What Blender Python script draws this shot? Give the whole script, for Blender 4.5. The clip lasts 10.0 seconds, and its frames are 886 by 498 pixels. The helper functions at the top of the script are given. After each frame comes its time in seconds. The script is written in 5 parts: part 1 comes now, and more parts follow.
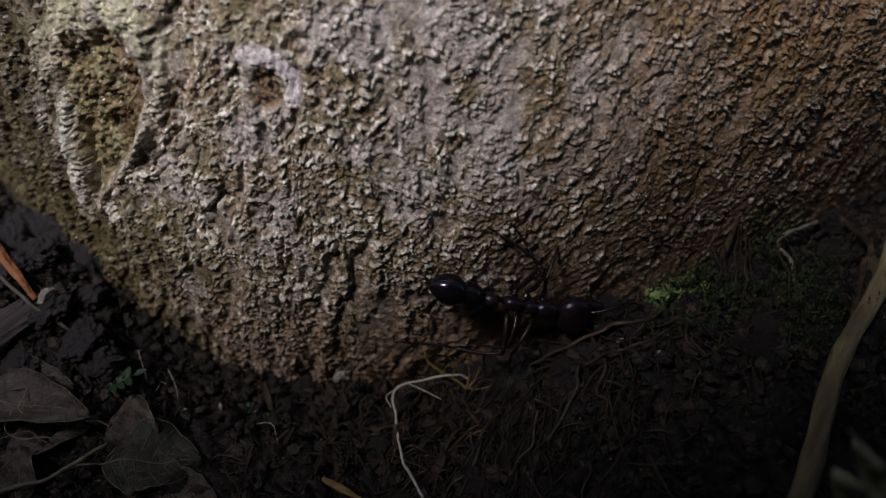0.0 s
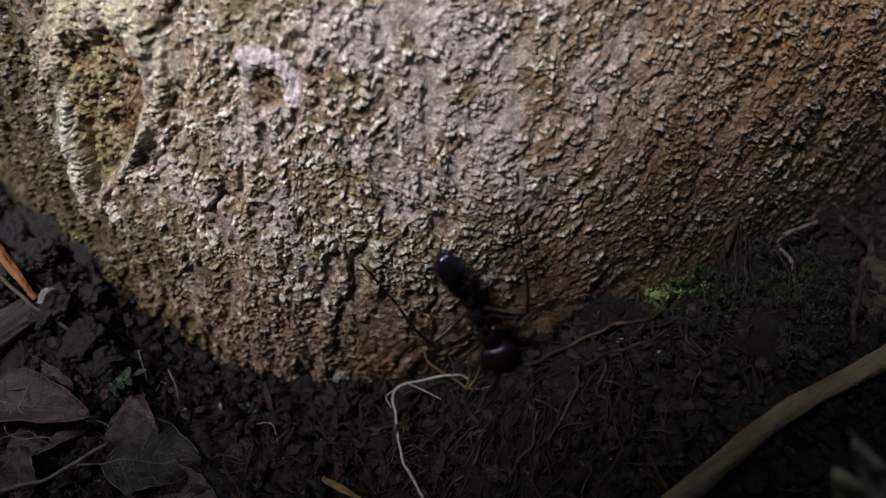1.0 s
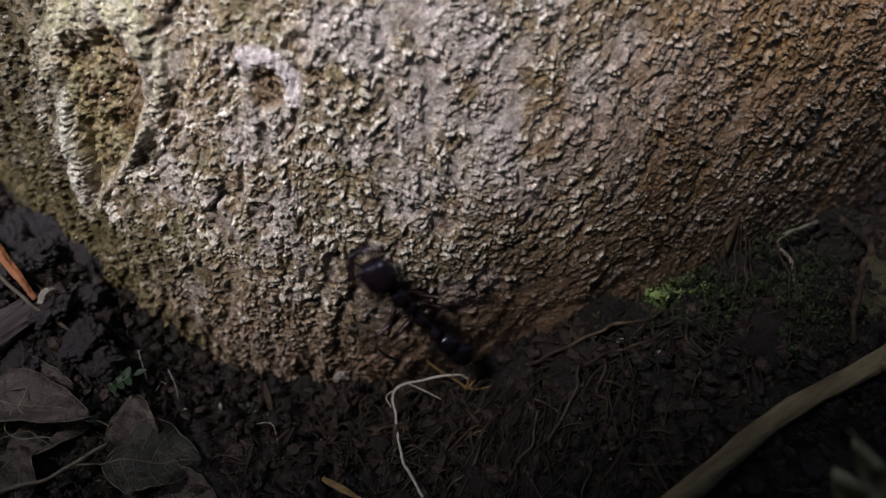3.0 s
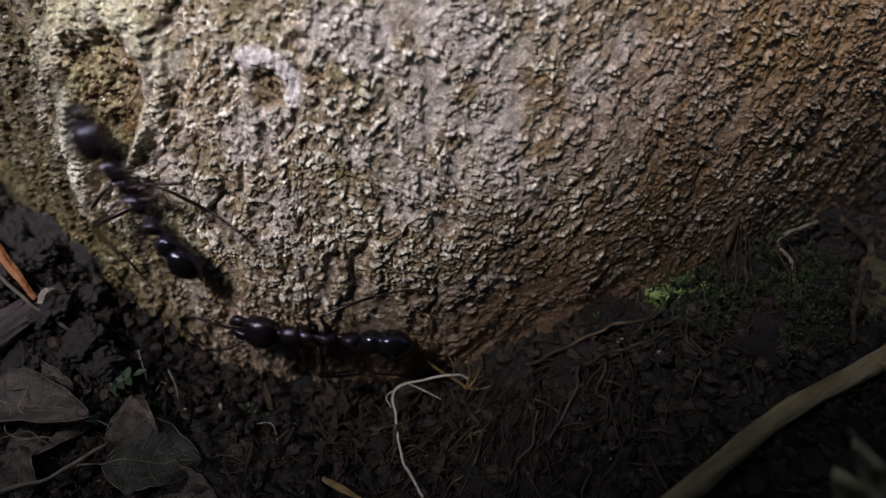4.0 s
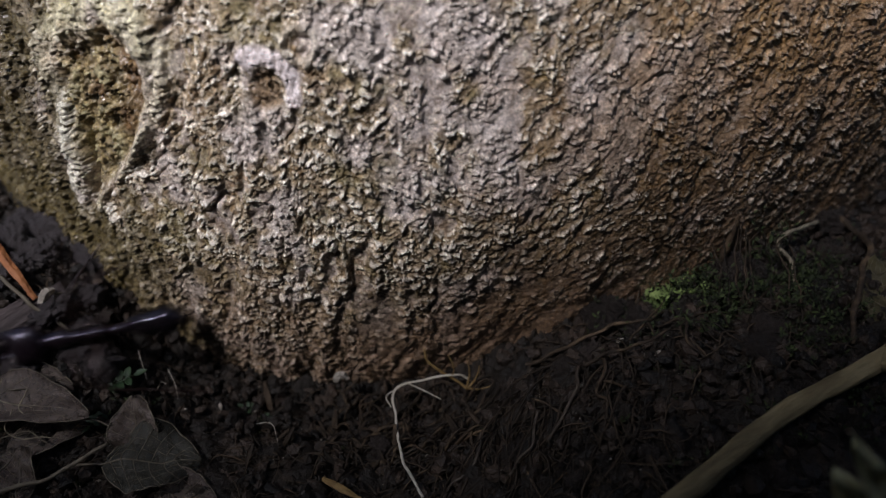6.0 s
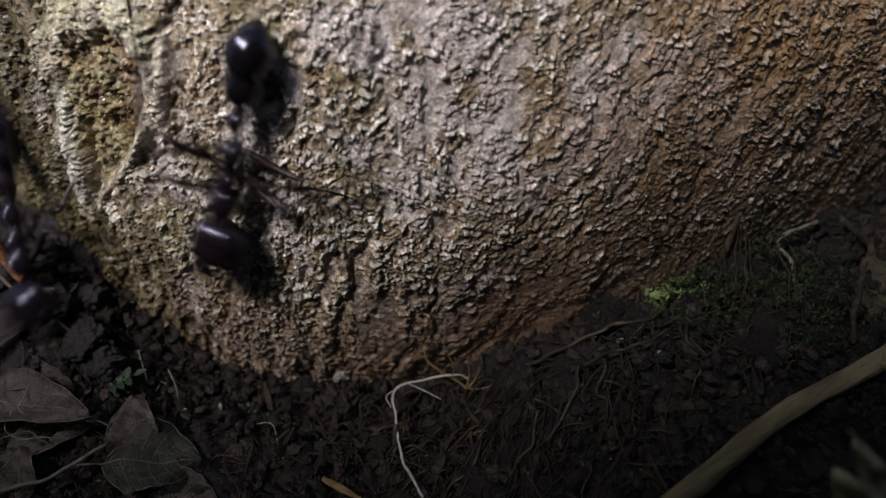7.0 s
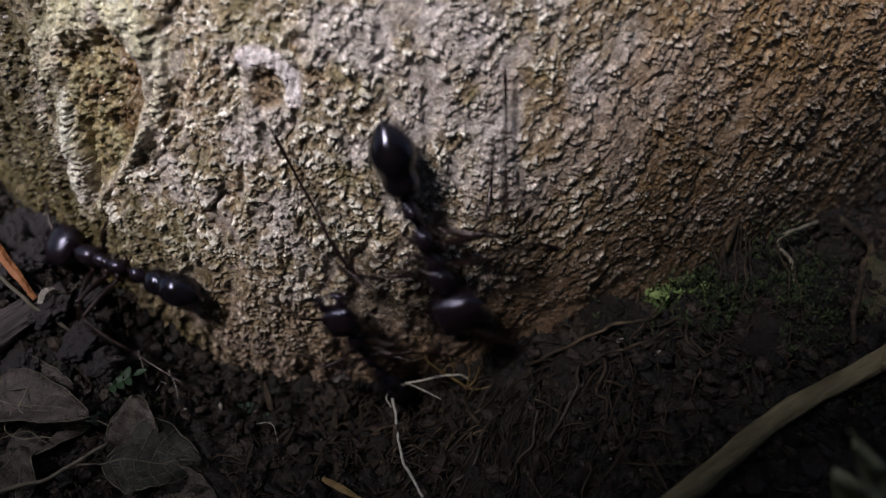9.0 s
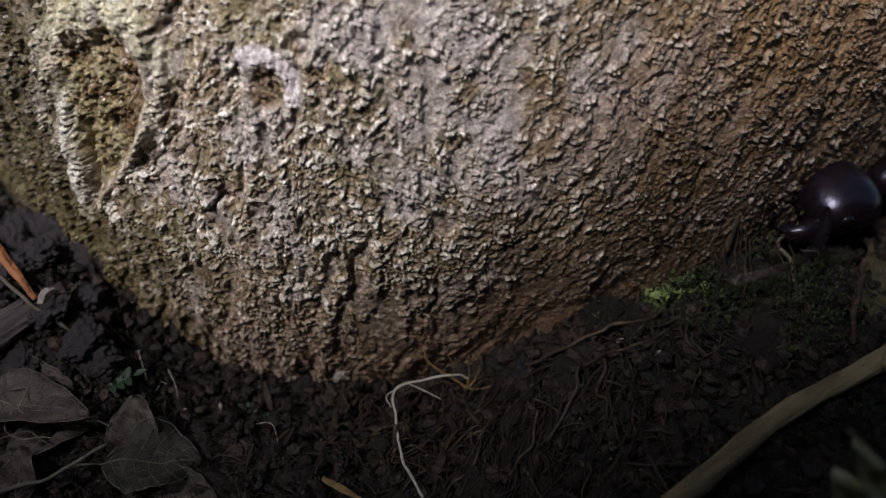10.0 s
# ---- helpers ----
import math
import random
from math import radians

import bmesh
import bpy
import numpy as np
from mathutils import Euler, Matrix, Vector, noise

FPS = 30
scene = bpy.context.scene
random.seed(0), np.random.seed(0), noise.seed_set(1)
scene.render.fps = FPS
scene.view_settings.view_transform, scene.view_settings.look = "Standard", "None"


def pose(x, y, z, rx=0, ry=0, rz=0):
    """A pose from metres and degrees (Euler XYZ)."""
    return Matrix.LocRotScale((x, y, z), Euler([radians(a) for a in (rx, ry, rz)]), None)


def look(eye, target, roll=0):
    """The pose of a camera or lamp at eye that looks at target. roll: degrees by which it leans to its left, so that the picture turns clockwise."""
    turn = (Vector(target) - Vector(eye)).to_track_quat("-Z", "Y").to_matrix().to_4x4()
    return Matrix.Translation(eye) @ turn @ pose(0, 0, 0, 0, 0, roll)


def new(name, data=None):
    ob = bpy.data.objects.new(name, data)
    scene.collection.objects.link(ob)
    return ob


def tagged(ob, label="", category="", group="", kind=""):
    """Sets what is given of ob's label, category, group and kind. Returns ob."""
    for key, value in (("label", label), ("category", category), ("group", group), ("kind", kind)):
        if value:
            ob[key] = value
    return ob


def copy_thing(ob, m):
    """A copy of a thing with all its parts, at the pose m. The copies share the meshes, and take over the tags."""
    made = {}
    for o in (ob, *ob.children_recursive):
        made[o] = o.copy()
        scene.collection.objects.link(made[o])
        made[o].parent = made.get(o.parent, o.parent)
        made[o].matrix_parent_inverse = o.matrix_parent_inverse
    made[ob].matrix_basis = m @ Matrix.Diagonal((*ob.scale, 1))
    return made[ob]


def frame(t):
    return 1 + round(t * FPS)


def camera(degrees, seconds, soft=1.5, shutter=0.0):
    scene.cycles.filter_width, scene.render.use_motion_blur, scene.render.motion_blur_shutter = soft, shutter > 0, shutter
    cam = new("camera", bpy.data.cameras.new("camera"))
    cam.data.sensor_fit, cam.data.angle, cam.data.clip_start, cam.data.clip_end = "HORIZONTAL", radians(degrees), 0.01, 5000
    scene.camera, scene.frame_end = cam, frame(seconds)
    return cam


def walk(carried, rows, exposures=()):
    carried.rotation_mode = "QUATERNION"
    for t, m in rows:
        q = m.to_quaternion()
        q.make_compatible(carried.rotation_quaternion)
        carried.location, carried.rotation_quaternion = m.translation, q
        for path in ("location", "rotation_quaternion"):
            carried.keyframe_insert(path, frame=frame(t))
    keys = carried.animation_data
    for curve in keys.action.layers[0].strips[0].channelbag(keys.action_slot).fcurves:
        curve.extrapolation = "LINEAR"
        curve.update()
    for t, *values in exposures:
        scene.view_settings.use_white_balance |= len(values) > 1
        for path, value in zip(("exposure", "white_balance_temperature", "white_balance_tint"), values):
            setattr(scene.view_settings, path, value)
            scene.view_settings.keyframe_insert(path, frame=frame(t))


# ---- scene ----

# ------------------------------------------------------------ camera
EYE_Z = 0.072
PITCH = 44.0
cam = camera(60, 10.0, soft=1.2, shutter=0.8)
cam.data.dof.use_dof = True
cam.data.dof.focus_distance = 0.075
cam.data.dof.aperture_fstop = 20.0
CAMERA_POSE = pose(0, 0, EYE_Z, 90 - PITCH, 0, 0)
walk(cam, [(0, CAMERA_POSE), (10, CAMERA_POSE)],
     exposures=[(0, -0.50), (0.4, -0.36), (0.9, -0.01), (1.4, 0.04), (10, 0.04)])

# ------------------------------------------------------------ world and light
world = bpy.data.worlds.new("forest_sky")
scene.world = world
world.use_nodes = True
wn = world.node_tree.nodes
sky = wn.new("ShaderNodeTexSky")
sky.sky_type = "NISHITA"
sky.sun_disc = False
sky.sun_elevation = radians(57.3)
sky.sun_rotation = radians(228)
world.node_tree.links.new(sky.outputs[0], wn["Background"].inputs[0])
wn["Background"].inputs[1].default_value = 0.066

sun_data = bpy.data.lights.new("sun", "SUN")
sun_data.energy = 5.0
sun_data.angle = radians(14.5)
sun_data.color = (0.985, 0.955, 1.0)
sun = new("sun", sun_data)
sun.matrix_world = look((-0.40, -0.36, 0.84), (0, 0, 0))


# ------------------------------------------------------------ noise on arrays
def hash01(ix, iy, seed):
    a = (ix.astype(np.int64) * 374761393 + iy.astype(np.int64) * 668265263 + seed * 974711) & 0xFFFFFFFF
    a = ((a ^ (a >> 13)) * 1274126177) & 0xFFFFFFFF
    a = ((a ^ (a >> 16)) * 2246822519) & 0xFFFFFFFF
    return ((a ^ (a >> 15)) & 0xFFFFFF) / float(0xFFFFFF)


def vnoise(x, y, seed=0):
    """Smooth noise from -1 to 1."""
    ix, iy = np.floor(x), np.floor(y)
    fx, fy = x - ix, y - iy
    fx, fy = fx * fx * fx * (fx * (fx * 6 - 15) + 10), fy * fy * fy * (fy * (fy * 6 - 15) + 10)
    a, b = hash01(ix, iy, seed), hash01(ix + 1, iy, seed)
    c, d = hash01(ix, iy + 1, seed), hash01(ix + 1, iy + 1, seed)
    return 2 * ((a * (1 - fx) + b * fx) * (1 - fy) + (c * (1 - fx) + d * fx) * fy) - 1


def fbm(x, y, seed=0, octaves=4, gain=0.5):
    total, amp = 0, 1.0
    for k in range(octaves):
        total = total + amp * vnoise(x * 2 ** k + 17.3 * k, y * 2 ** k - 9.1 * k, seed + k)
        amp *= gain
    return total


def cells(x, y, seed=0):
    """Distances to the nearest and second nearest cell points, the nearest cell's random number, and how far over its point one is."""
    ix, iy = np.floor(x), np.floor(y)
    f1 = np.full(x.shape, 9.0)
    f2 = np.full(x.shape, 9.0)
    ident = np.zeros(x.shape)
    over_it = np.zeros(x.shape)
    for dx in (-1, 0, 1):
        for dy in (-1, 0, 1):
            cx, cy = ix + dx, iy + dy
            px, py = cx + hash01(cx, cy, seed), cy + hash01(cx, cy, seed + 91)
            d = np.hypot(px - x, py - y)
            nearer = d < f1
            f2 = np.where(nearer, f1, np.minimum(f2, d))
            ident = np.where(nearer, hash01(cx, cy, seed + 53), ident)
            over_it = np.where(nearer, y - py, over_it)
            f1 = np.where(nearer, d, f1)
    return f1, f2, ident, over_it


def step(a, b, x):
    x = np.clip((x - a) / (b - a), 0.0, 1.0)
    return x * x * (3 - 2 * x)


# ------------------------------------------------------------ the plan
FRONT_X, FRONT_Y = -0.0090, 0.0535       # the trunk's foremost point at the ground
HALF_LEFT, HALF_RIGHT, HALF_DEEP = 0.075, 0.112, 0.110


def trunk_lean(z):
    """How far the trunk stands back at a height: it bulges a little and tucks in at the soil."""
    z = np.clip(z, -0.05, 0.052)
    return 7.6 * z * z - 0.15 * z


def trunk_plan(a):
    """A point of the trunk's outline and its outward normal, by the angle from the front."""
    w = np.where(a < 0, HALF_LEFT, HALF_RIGHT)
    x, y = FRONT_X + w * np.sin(a), FRONT_Y + HALF_DEEP * (1 - np.cos(a))
    nx, ny = HALF_DEEP * np.sin(a), -w * np.cos(a)
    n = np.hypot(nx, ny)
    return x, y, nx / n, ny / n


def trunk_front(x, z):
    """The smooth trunk's y at x and z, on the side of the camera."""
    d = x - FRONT_X
    w = np.where(d < 0, HALF_LEFT, HALF_RIGHT)
    s = np.clip(d / w, -0.999, 0.999)
    return FRONT_Y + HALF_DEEP * (1 - np.sqrt(1 - s * s)) + trunk_lean(z)


def ground_height(x, y):
    """The soil with its mounds and an added shading rise behind the eye, before crumbs."""
    near = np.exp(-((x / 0.25) ** 2 + ((y - 0.08) / 0.25) ** 2))
    z = 0.0022 * fbm(x / 0.028, y / 0.028, 5, 3) * near + 0.02 * vnoise(x / 0.9, y / 0.9, 8) * (1 - near)
    z = z + near * step(-0.024, -0.046, x) * (0.003 + 0.0078 * step(0.038, 0.062, y))
    z = z + near * step(-0.006, 0.020, x) * (0.004 + 0.0080 * step(0.02, 0.05, y))
    # Unseen earth wall added behind the eye; its uneven top shapes the sunlight.
    shade_bank = 0.212 + 0.086 * step(-0.104, -0.058, x) + 0.034 * step(-0.130, -0.152, x) - 0.032 * np.exp(-((x + 0.121) / 0.011) ** 2) + 0.005 * vnoise(x / 0.03, y / 0.03, 12)
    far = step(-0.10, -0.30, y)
    shade_bank = shade_bank + (0.235 - shade_bank) * far
    z = z + shade_bank * step(-0.012, -0.036, y) * step(1.5, 0.2, np.abs(x)) * step(-1.6, -0.3, y)
    gap = y - trunk_front(x, 0)
    return z - 0.004 * np.exp(-((gap + 0.004) / 0.005) ** 2) * np.exp(-((x - 0.0) / 0.05) ** 2) * near


# ------------------------------------------------------------ materials
def material(name, rough=0.6, spec=0.5):
    m = bpy.data.materials.new(name)
    m.use_nodes = True
    b = m.node_tree.nodes["Principled BSDF"]
    b.inputs["Roughness"].default_value = rough
    b.inputs["Specular IOR Level"].default_value = spec
    return m, m.node_tree.nodes, m.node_tree.links, b


def noise_node(nodes, links, scale, detail=5.0, rough=0.6, where="Object", stretch=None):
    coord = nodes.new("ShaderNodeTexCoord")
    tex = nodes.new("ShaderNodeTexNoise")
    tex.inputs["Scale"].default_value = scale
    tex.inputs["Detail"].default_value = detail
    tex.inputs["Roughness"].default_value = rough
    if stretch:
        mp = nodes.new("ShaderNodeMapping")
        mp.inputs["Scale"].default_value = stretch
        links.new(coord.outputs[where], mp.inputs["Vector"])
        links.new(mp.outputs[0], tex.inputs["Vector"])
    else:
        links.new(coord.outputs[where], tex.inputs["Vector"])
    return tex


def ramp(nodes, links, source, stops):
    r = nodes.new("ShaderNodeValToRGB")
    e = r.color_ramp.elements
    while len(e) < len(stops):
        e.new(0.5)
    for k, (at, c) in enumerate(stops):
        e[k].position, e[k].color = at, (*c, 1)
    links.new(source, r.inputs[0])
    return r


def bump(nodes, links, bsdf, source, strength, distance):
    b = nodes.new("ShaderNodeBump")
    b.inputs["Strength"].default_value = strength
    b.inputs["Distance"].default_value = distance
    links.new(source, b.inputs["Height"])
    links.new(b.outputs[0], bsdf.inputs["Normal"])


def mixed(nodes, links, a, b, factor, mode="MIX"):
    m = nodes.new("ShaderNodeMix")
    m.data_type, m.blend_type = "RGBA", mode
    for socket, value in ((m.inputs[6], a), (m.inputs[7], b), (m.inputs[0], factor)):
        if isinstance(value, (int, float)):
            socket.default_value = value
        elif isinstance(value, tuple):
            socket.default_value = (*value, 1)
        else:
            links.new(value, socket)
    return m.outputs[2]


def grained(name, stops, scale, rough=0.7, spec=0.4, bump_scale=0, bump_depth=0.0, by_piece=0.0, stretch=None):
    """A surface whose colour runs through the stops by noise, with relief, and with its shade varied from piece to piece."""
    m, n, l, b = material(name, rough, spec)
    tex = noise_node(n, l, scale, stretch=stretch)
    col = ramp(n, l, tex.outputs["Fac"], stops).outputs[0]
    if by_piece:
        info = n.new("ShaderNodeObjectInfo")
        isle = n.new("ShaderNodeNewGeometry")
        add = n.new("ShaderNodeMath")
        add.operation = "ADD"
        l.new(info.outputs["Random"], add.inputs[0])
        l.new(isle.outputs["Random Per Island"], add.inputs[1])
        wrap = n.new("ShaderNodeMath")
        wrap.operation = "FRACT"
        l.new(add.outputs[0], wrap.inputs[0])
        tone = ramp(n, l, wrap.outputs[0], [(0, (1 - by_piece,) * 3), (1, (1 + by_piece,) * 3)])
        col = mixed(n, l, col, tone.outputs[0], 1.0, "MULTIPLY")
    l.new(col, b.inputs["Base Color"])
    if bump_scale:
        bump(n, l, b, noise_node(n, l, bump_scale, 4.0, stretch=stretch).outputs["Fac"], 0.8, bump_depth)
    return m


def bark_material():
    m, n, l, b = material("bark", 0.5, 0.6)
    b.inputs["Coat Weight"].default_value = 0.35
    b.inputs["Coat Roughness"].default_value = 0.16
    att = n.new("ShaderNodeAttribute")
    att.attribute_name = "tint"
    fine = noise_node(n, l, 3600, 6.0, 0.7)
    tone = ramp(n, l, fine.outputs["Fac"], [(0.32, (0.46, 0.42, 0.38)), (0.5, (1.0, 0.98, 0.95)), (0.70, (1.9, 1.87, 1.83))])
    col = mixed(n, l, att.outputs["Color"], tone.outputs[0], 0.9, "MULTIPLY")
    patchy = noise_node(n, l, 1100, 3.0, 0.6)
    tone2 = ramp(n, l, patchy.outputs["Fac"], [(0.34, (0.66, 0.61, 0.56)), (0.5, (1.0, 1.0, 1.0)), (0.66, (1.5, 1.47, 1.42))])
    col = mixed(n, l, col, tone2.outputs[0], 0.9, "MULTIPLY")
    l.new(col, b.inputs["Base Color"])
    wet = noise_node(n, l, 900, 4.0)
    l.new(ramp(n, l, wet.outputs["Fac"], [(0.35, (0.20,) * 3), (0.65, (0.50,) * 3)]).outputs[0], b.inputs["Roughness"])
    bump(n, l, b, noise_node(n, l, 3000, 7.0, 0.75).outputs["Fac"], 1.0, 0.00026)
    return m


def ant_material(name, rough, colour, grain, sheen=(0.80, 0.78, 1.0)):
    m, n, l, b = material(name, rough, 0.62)
    b.inputs["Specular Tint"].default_value = (*sheen, 1)
    tex = noise_node(n, l, 700, 4.0)
    l.new(ramp(n, l, tex.outputs["Fac"], [(0.3, colour), (0.75, tuple(c * 1.9 + 0.002 for c in colour))]).outputs[0], b.inputs["Base Color"])
    l.new(ramp(n, l, tex.outputs["Fac"], [(0.3, (rough * 0.8,) * 3), (0.7, (min(1, rough * 1.35),) * 3)]).outputs[0], b.inputs["Roughness"])
    if grain:
        bump(n, l, b, noise_node(n, l, 5200, 3.0).outputs["Fac"], 0.7, grain)
    return m


BARK = bark_material()
SOIL = grained("soil", [(0.3, (0.004, 0.0027, 0.0018)), (0.55, (0.010, 0.0066, 0.0044)), (0.8, (0.042, 0.027, 0.0175))], 420, 0.55, 0.35, 2200, 0.0006)
CRUMB = grained("soil_crumb", [(0.3, (0.005, 0.0034, 0.0025)), (0.7, (0.034, 0.0226, 0.0162))], 500, 0.5, 0.4, 2600, 0.0005, 0.85)
CLOD = grained("clod", [(0.3, (0.014, 0.0105, 0.0088)), (0.7, (0.062, 0.047, 0.041))], 350, 0.5, 0.4, 1800, 0.0006, 0.3)
CLOD_GREY = grained("grey_clod", [(0.3, (0.030, 0.025, 0.0265)), (0.7, (0.125, 0.105, 0.112))], 520, 0.55, 0.4, 1500, 0.0010)
ANT_GLOSS = ant_material("ant_gaster", 0.12, (0.0036, 0.0026, 0.0034), 0.0)
ANT_DULL = ant_material("ant_body", 0.20, (0.0062, 0.0036, 0.0050), 0.00004)
ANT_LEG = ant_material("ant_leg", 0.28, (0.0065, 0.0028, 0.0022), 0.0, (0.85, 0.72, 0.72))


# ------------------------------------------------------------ mesh helpers
def mesh_object(name, verts, faces, mat, smooth=True, parent=None, label=""):
    me = bpy.data.meshes.new(name)
    me.from_pydata([tuple(v) for v in verts], [], faces)
    me.materials.append(mat)
    if smooth:
        me.polygons.foreach_set("use_smooth", [True] * len(me.polygons))
    me.update()
    ob = new(name, me)
    if parent:
        ob.parent = parent
    return tagged(ob, label) if label else ob


def grid_mesh(name, x, y, z, mat, wrap=False):
    """A sheet from arrays of rows and columns."""
    rows, cols = x.shape
    v = np.stack([x, y, z], -1).reshape(-1, 3)
    r, c = np.meshgrid(np.arange(rows - 1), np.arange(cols if wrap else cols - 1), indexing="ij")
    c2 = (c + 1) % cols
    q = np.stack([r * cols + c, r * cols + c2, (r + 1) * cols + c2, (r + 1) * cols + c], -1).reshape(-1, 4)
    me = bpy.data.meshes.new(name)
    me.vertices.add(len(v))
    me.vertices.foreach_set("co", v.ravel())
    me.loops.add(q.size)
    me.loops.foreach_set("vertex_index", q.ravel())
    me.polygons.add(len(q))
    me.polygons.foreach_set("loop_start", np.arange(0, q.size, 4))
    me.polygons.foreach_set("use_smooth", np.ones(len(q), bool))
    me.update()
    me.validate()
    me.materials.append(mat)
    return new(name, me)


def loft(stations, sides=14, power=2.0):
    """Rings along x: (x, z, half width, half height). Closed at both ends."""
    verts, faces = [], []
    for x, z, w, h in stations:
        for k in range(sides):
            a = 2 * math.pi * k / sides
            c, s = math.cos(a), math.sin(a)
            verts.append((x, w * abs(c) ** (2 / power) * (1 if c > 0 else -1), z + h * abs(s) ** (2 / power) * (1 if s > 0 else -1)))
    for r in range(len(stations) - 1):
        for k in range(sides):
            a, b = r * sides + k, r * sides + (k + 1) % sides
            faces.append((a, a + sides, b + sides, b))
    faces.append(tuple(range(sides)))
    faces.append(tuple(range((len(stations) - 1) * sides, len(stations) * sides))[::-1])
    return verts, faces


def tube(points, radii, sides=8):
    """A tapered round strand through the points."""
    pts = [Vector(p) for p in points]
    verts, faces = [], []
    side = None
    for k, p in enumerate(pts):
        d = (pts[min(k + 1, len(pts) - 1)] - pts[max(k - 1, 0)]).normalized()
        if side is None:
            side = d.orthogonal().normalized()
        side = (side - d * side.dot(d)).normalized()
        up = d.cross(side)
        for j in range(sides):
            a = 2 * math.pi * j / sides
            verts.append(p + radii[k] * (math.cos(a) * side + math.sin(a) * up))
    for r in range(len(pts) - 1):
        for j in range(sides):
            a, b = r * sides + j, r * sides + (j + 1) % sides
            faces.append((a, b, b + sides, a + sides))
    faces.append(tuple(range(sides))[::-1])
    faces.append(tuple(range((len(pts) - 1) * sides, len(pts) * sides)))
    return verts, faces


def smooth_line(points, per=6):
    """A round curve through a few points."""
    p = [Vector(q) for q in points]
    p = [2 * p[0] - p[1]] + p + [2 * p[-1] - p[-2]]
    out = []
    for k in range(1, len(p) - 2):
        for j in range(per):
            t = j / per
            out.append(0.5 * (2 * p[k] + (p[k + 1] - p[k - 1]) * t + (2 * p[k - 1] - 5 * p[k] + 4 * p[k + 1] - p[k + 2]) * t * t
                              + (3 * p[k] - p[k - 1] - 3 * p[k + 1] + p[k + 2]) * t ** 3))
    return out + [p[-2]]


# ------------------------------------------------------------ the trunk
def knot(x, z, x0, z0, wide, high, lean, taper):
    """The distance from a scar's centre, 1 on its rim; it narrows downwards."""
    dz = (z - z0) / high
    w = wide * np.clip(1 - 0.42 * taper + taper * dz, 0.12, 1.1)
    return np.hypot((x - x0 - lean * (z - z0)) / w, dz)


def scales(x, z, seed):
    """Small curled scales that overlap downwards: their height, their random number, and 1 off the gaps between them."""
    f1, f2, one, over_it = cells(x, z, seed)
    whole = step(0.0, 0.30, f2 - f1)
    return whole * (0.20 + 0.90 * one ** 1.5) * np.clip(0.60 - 0.85 * over_it - 0.25 * f1, 0.0, 1.2), one, whole


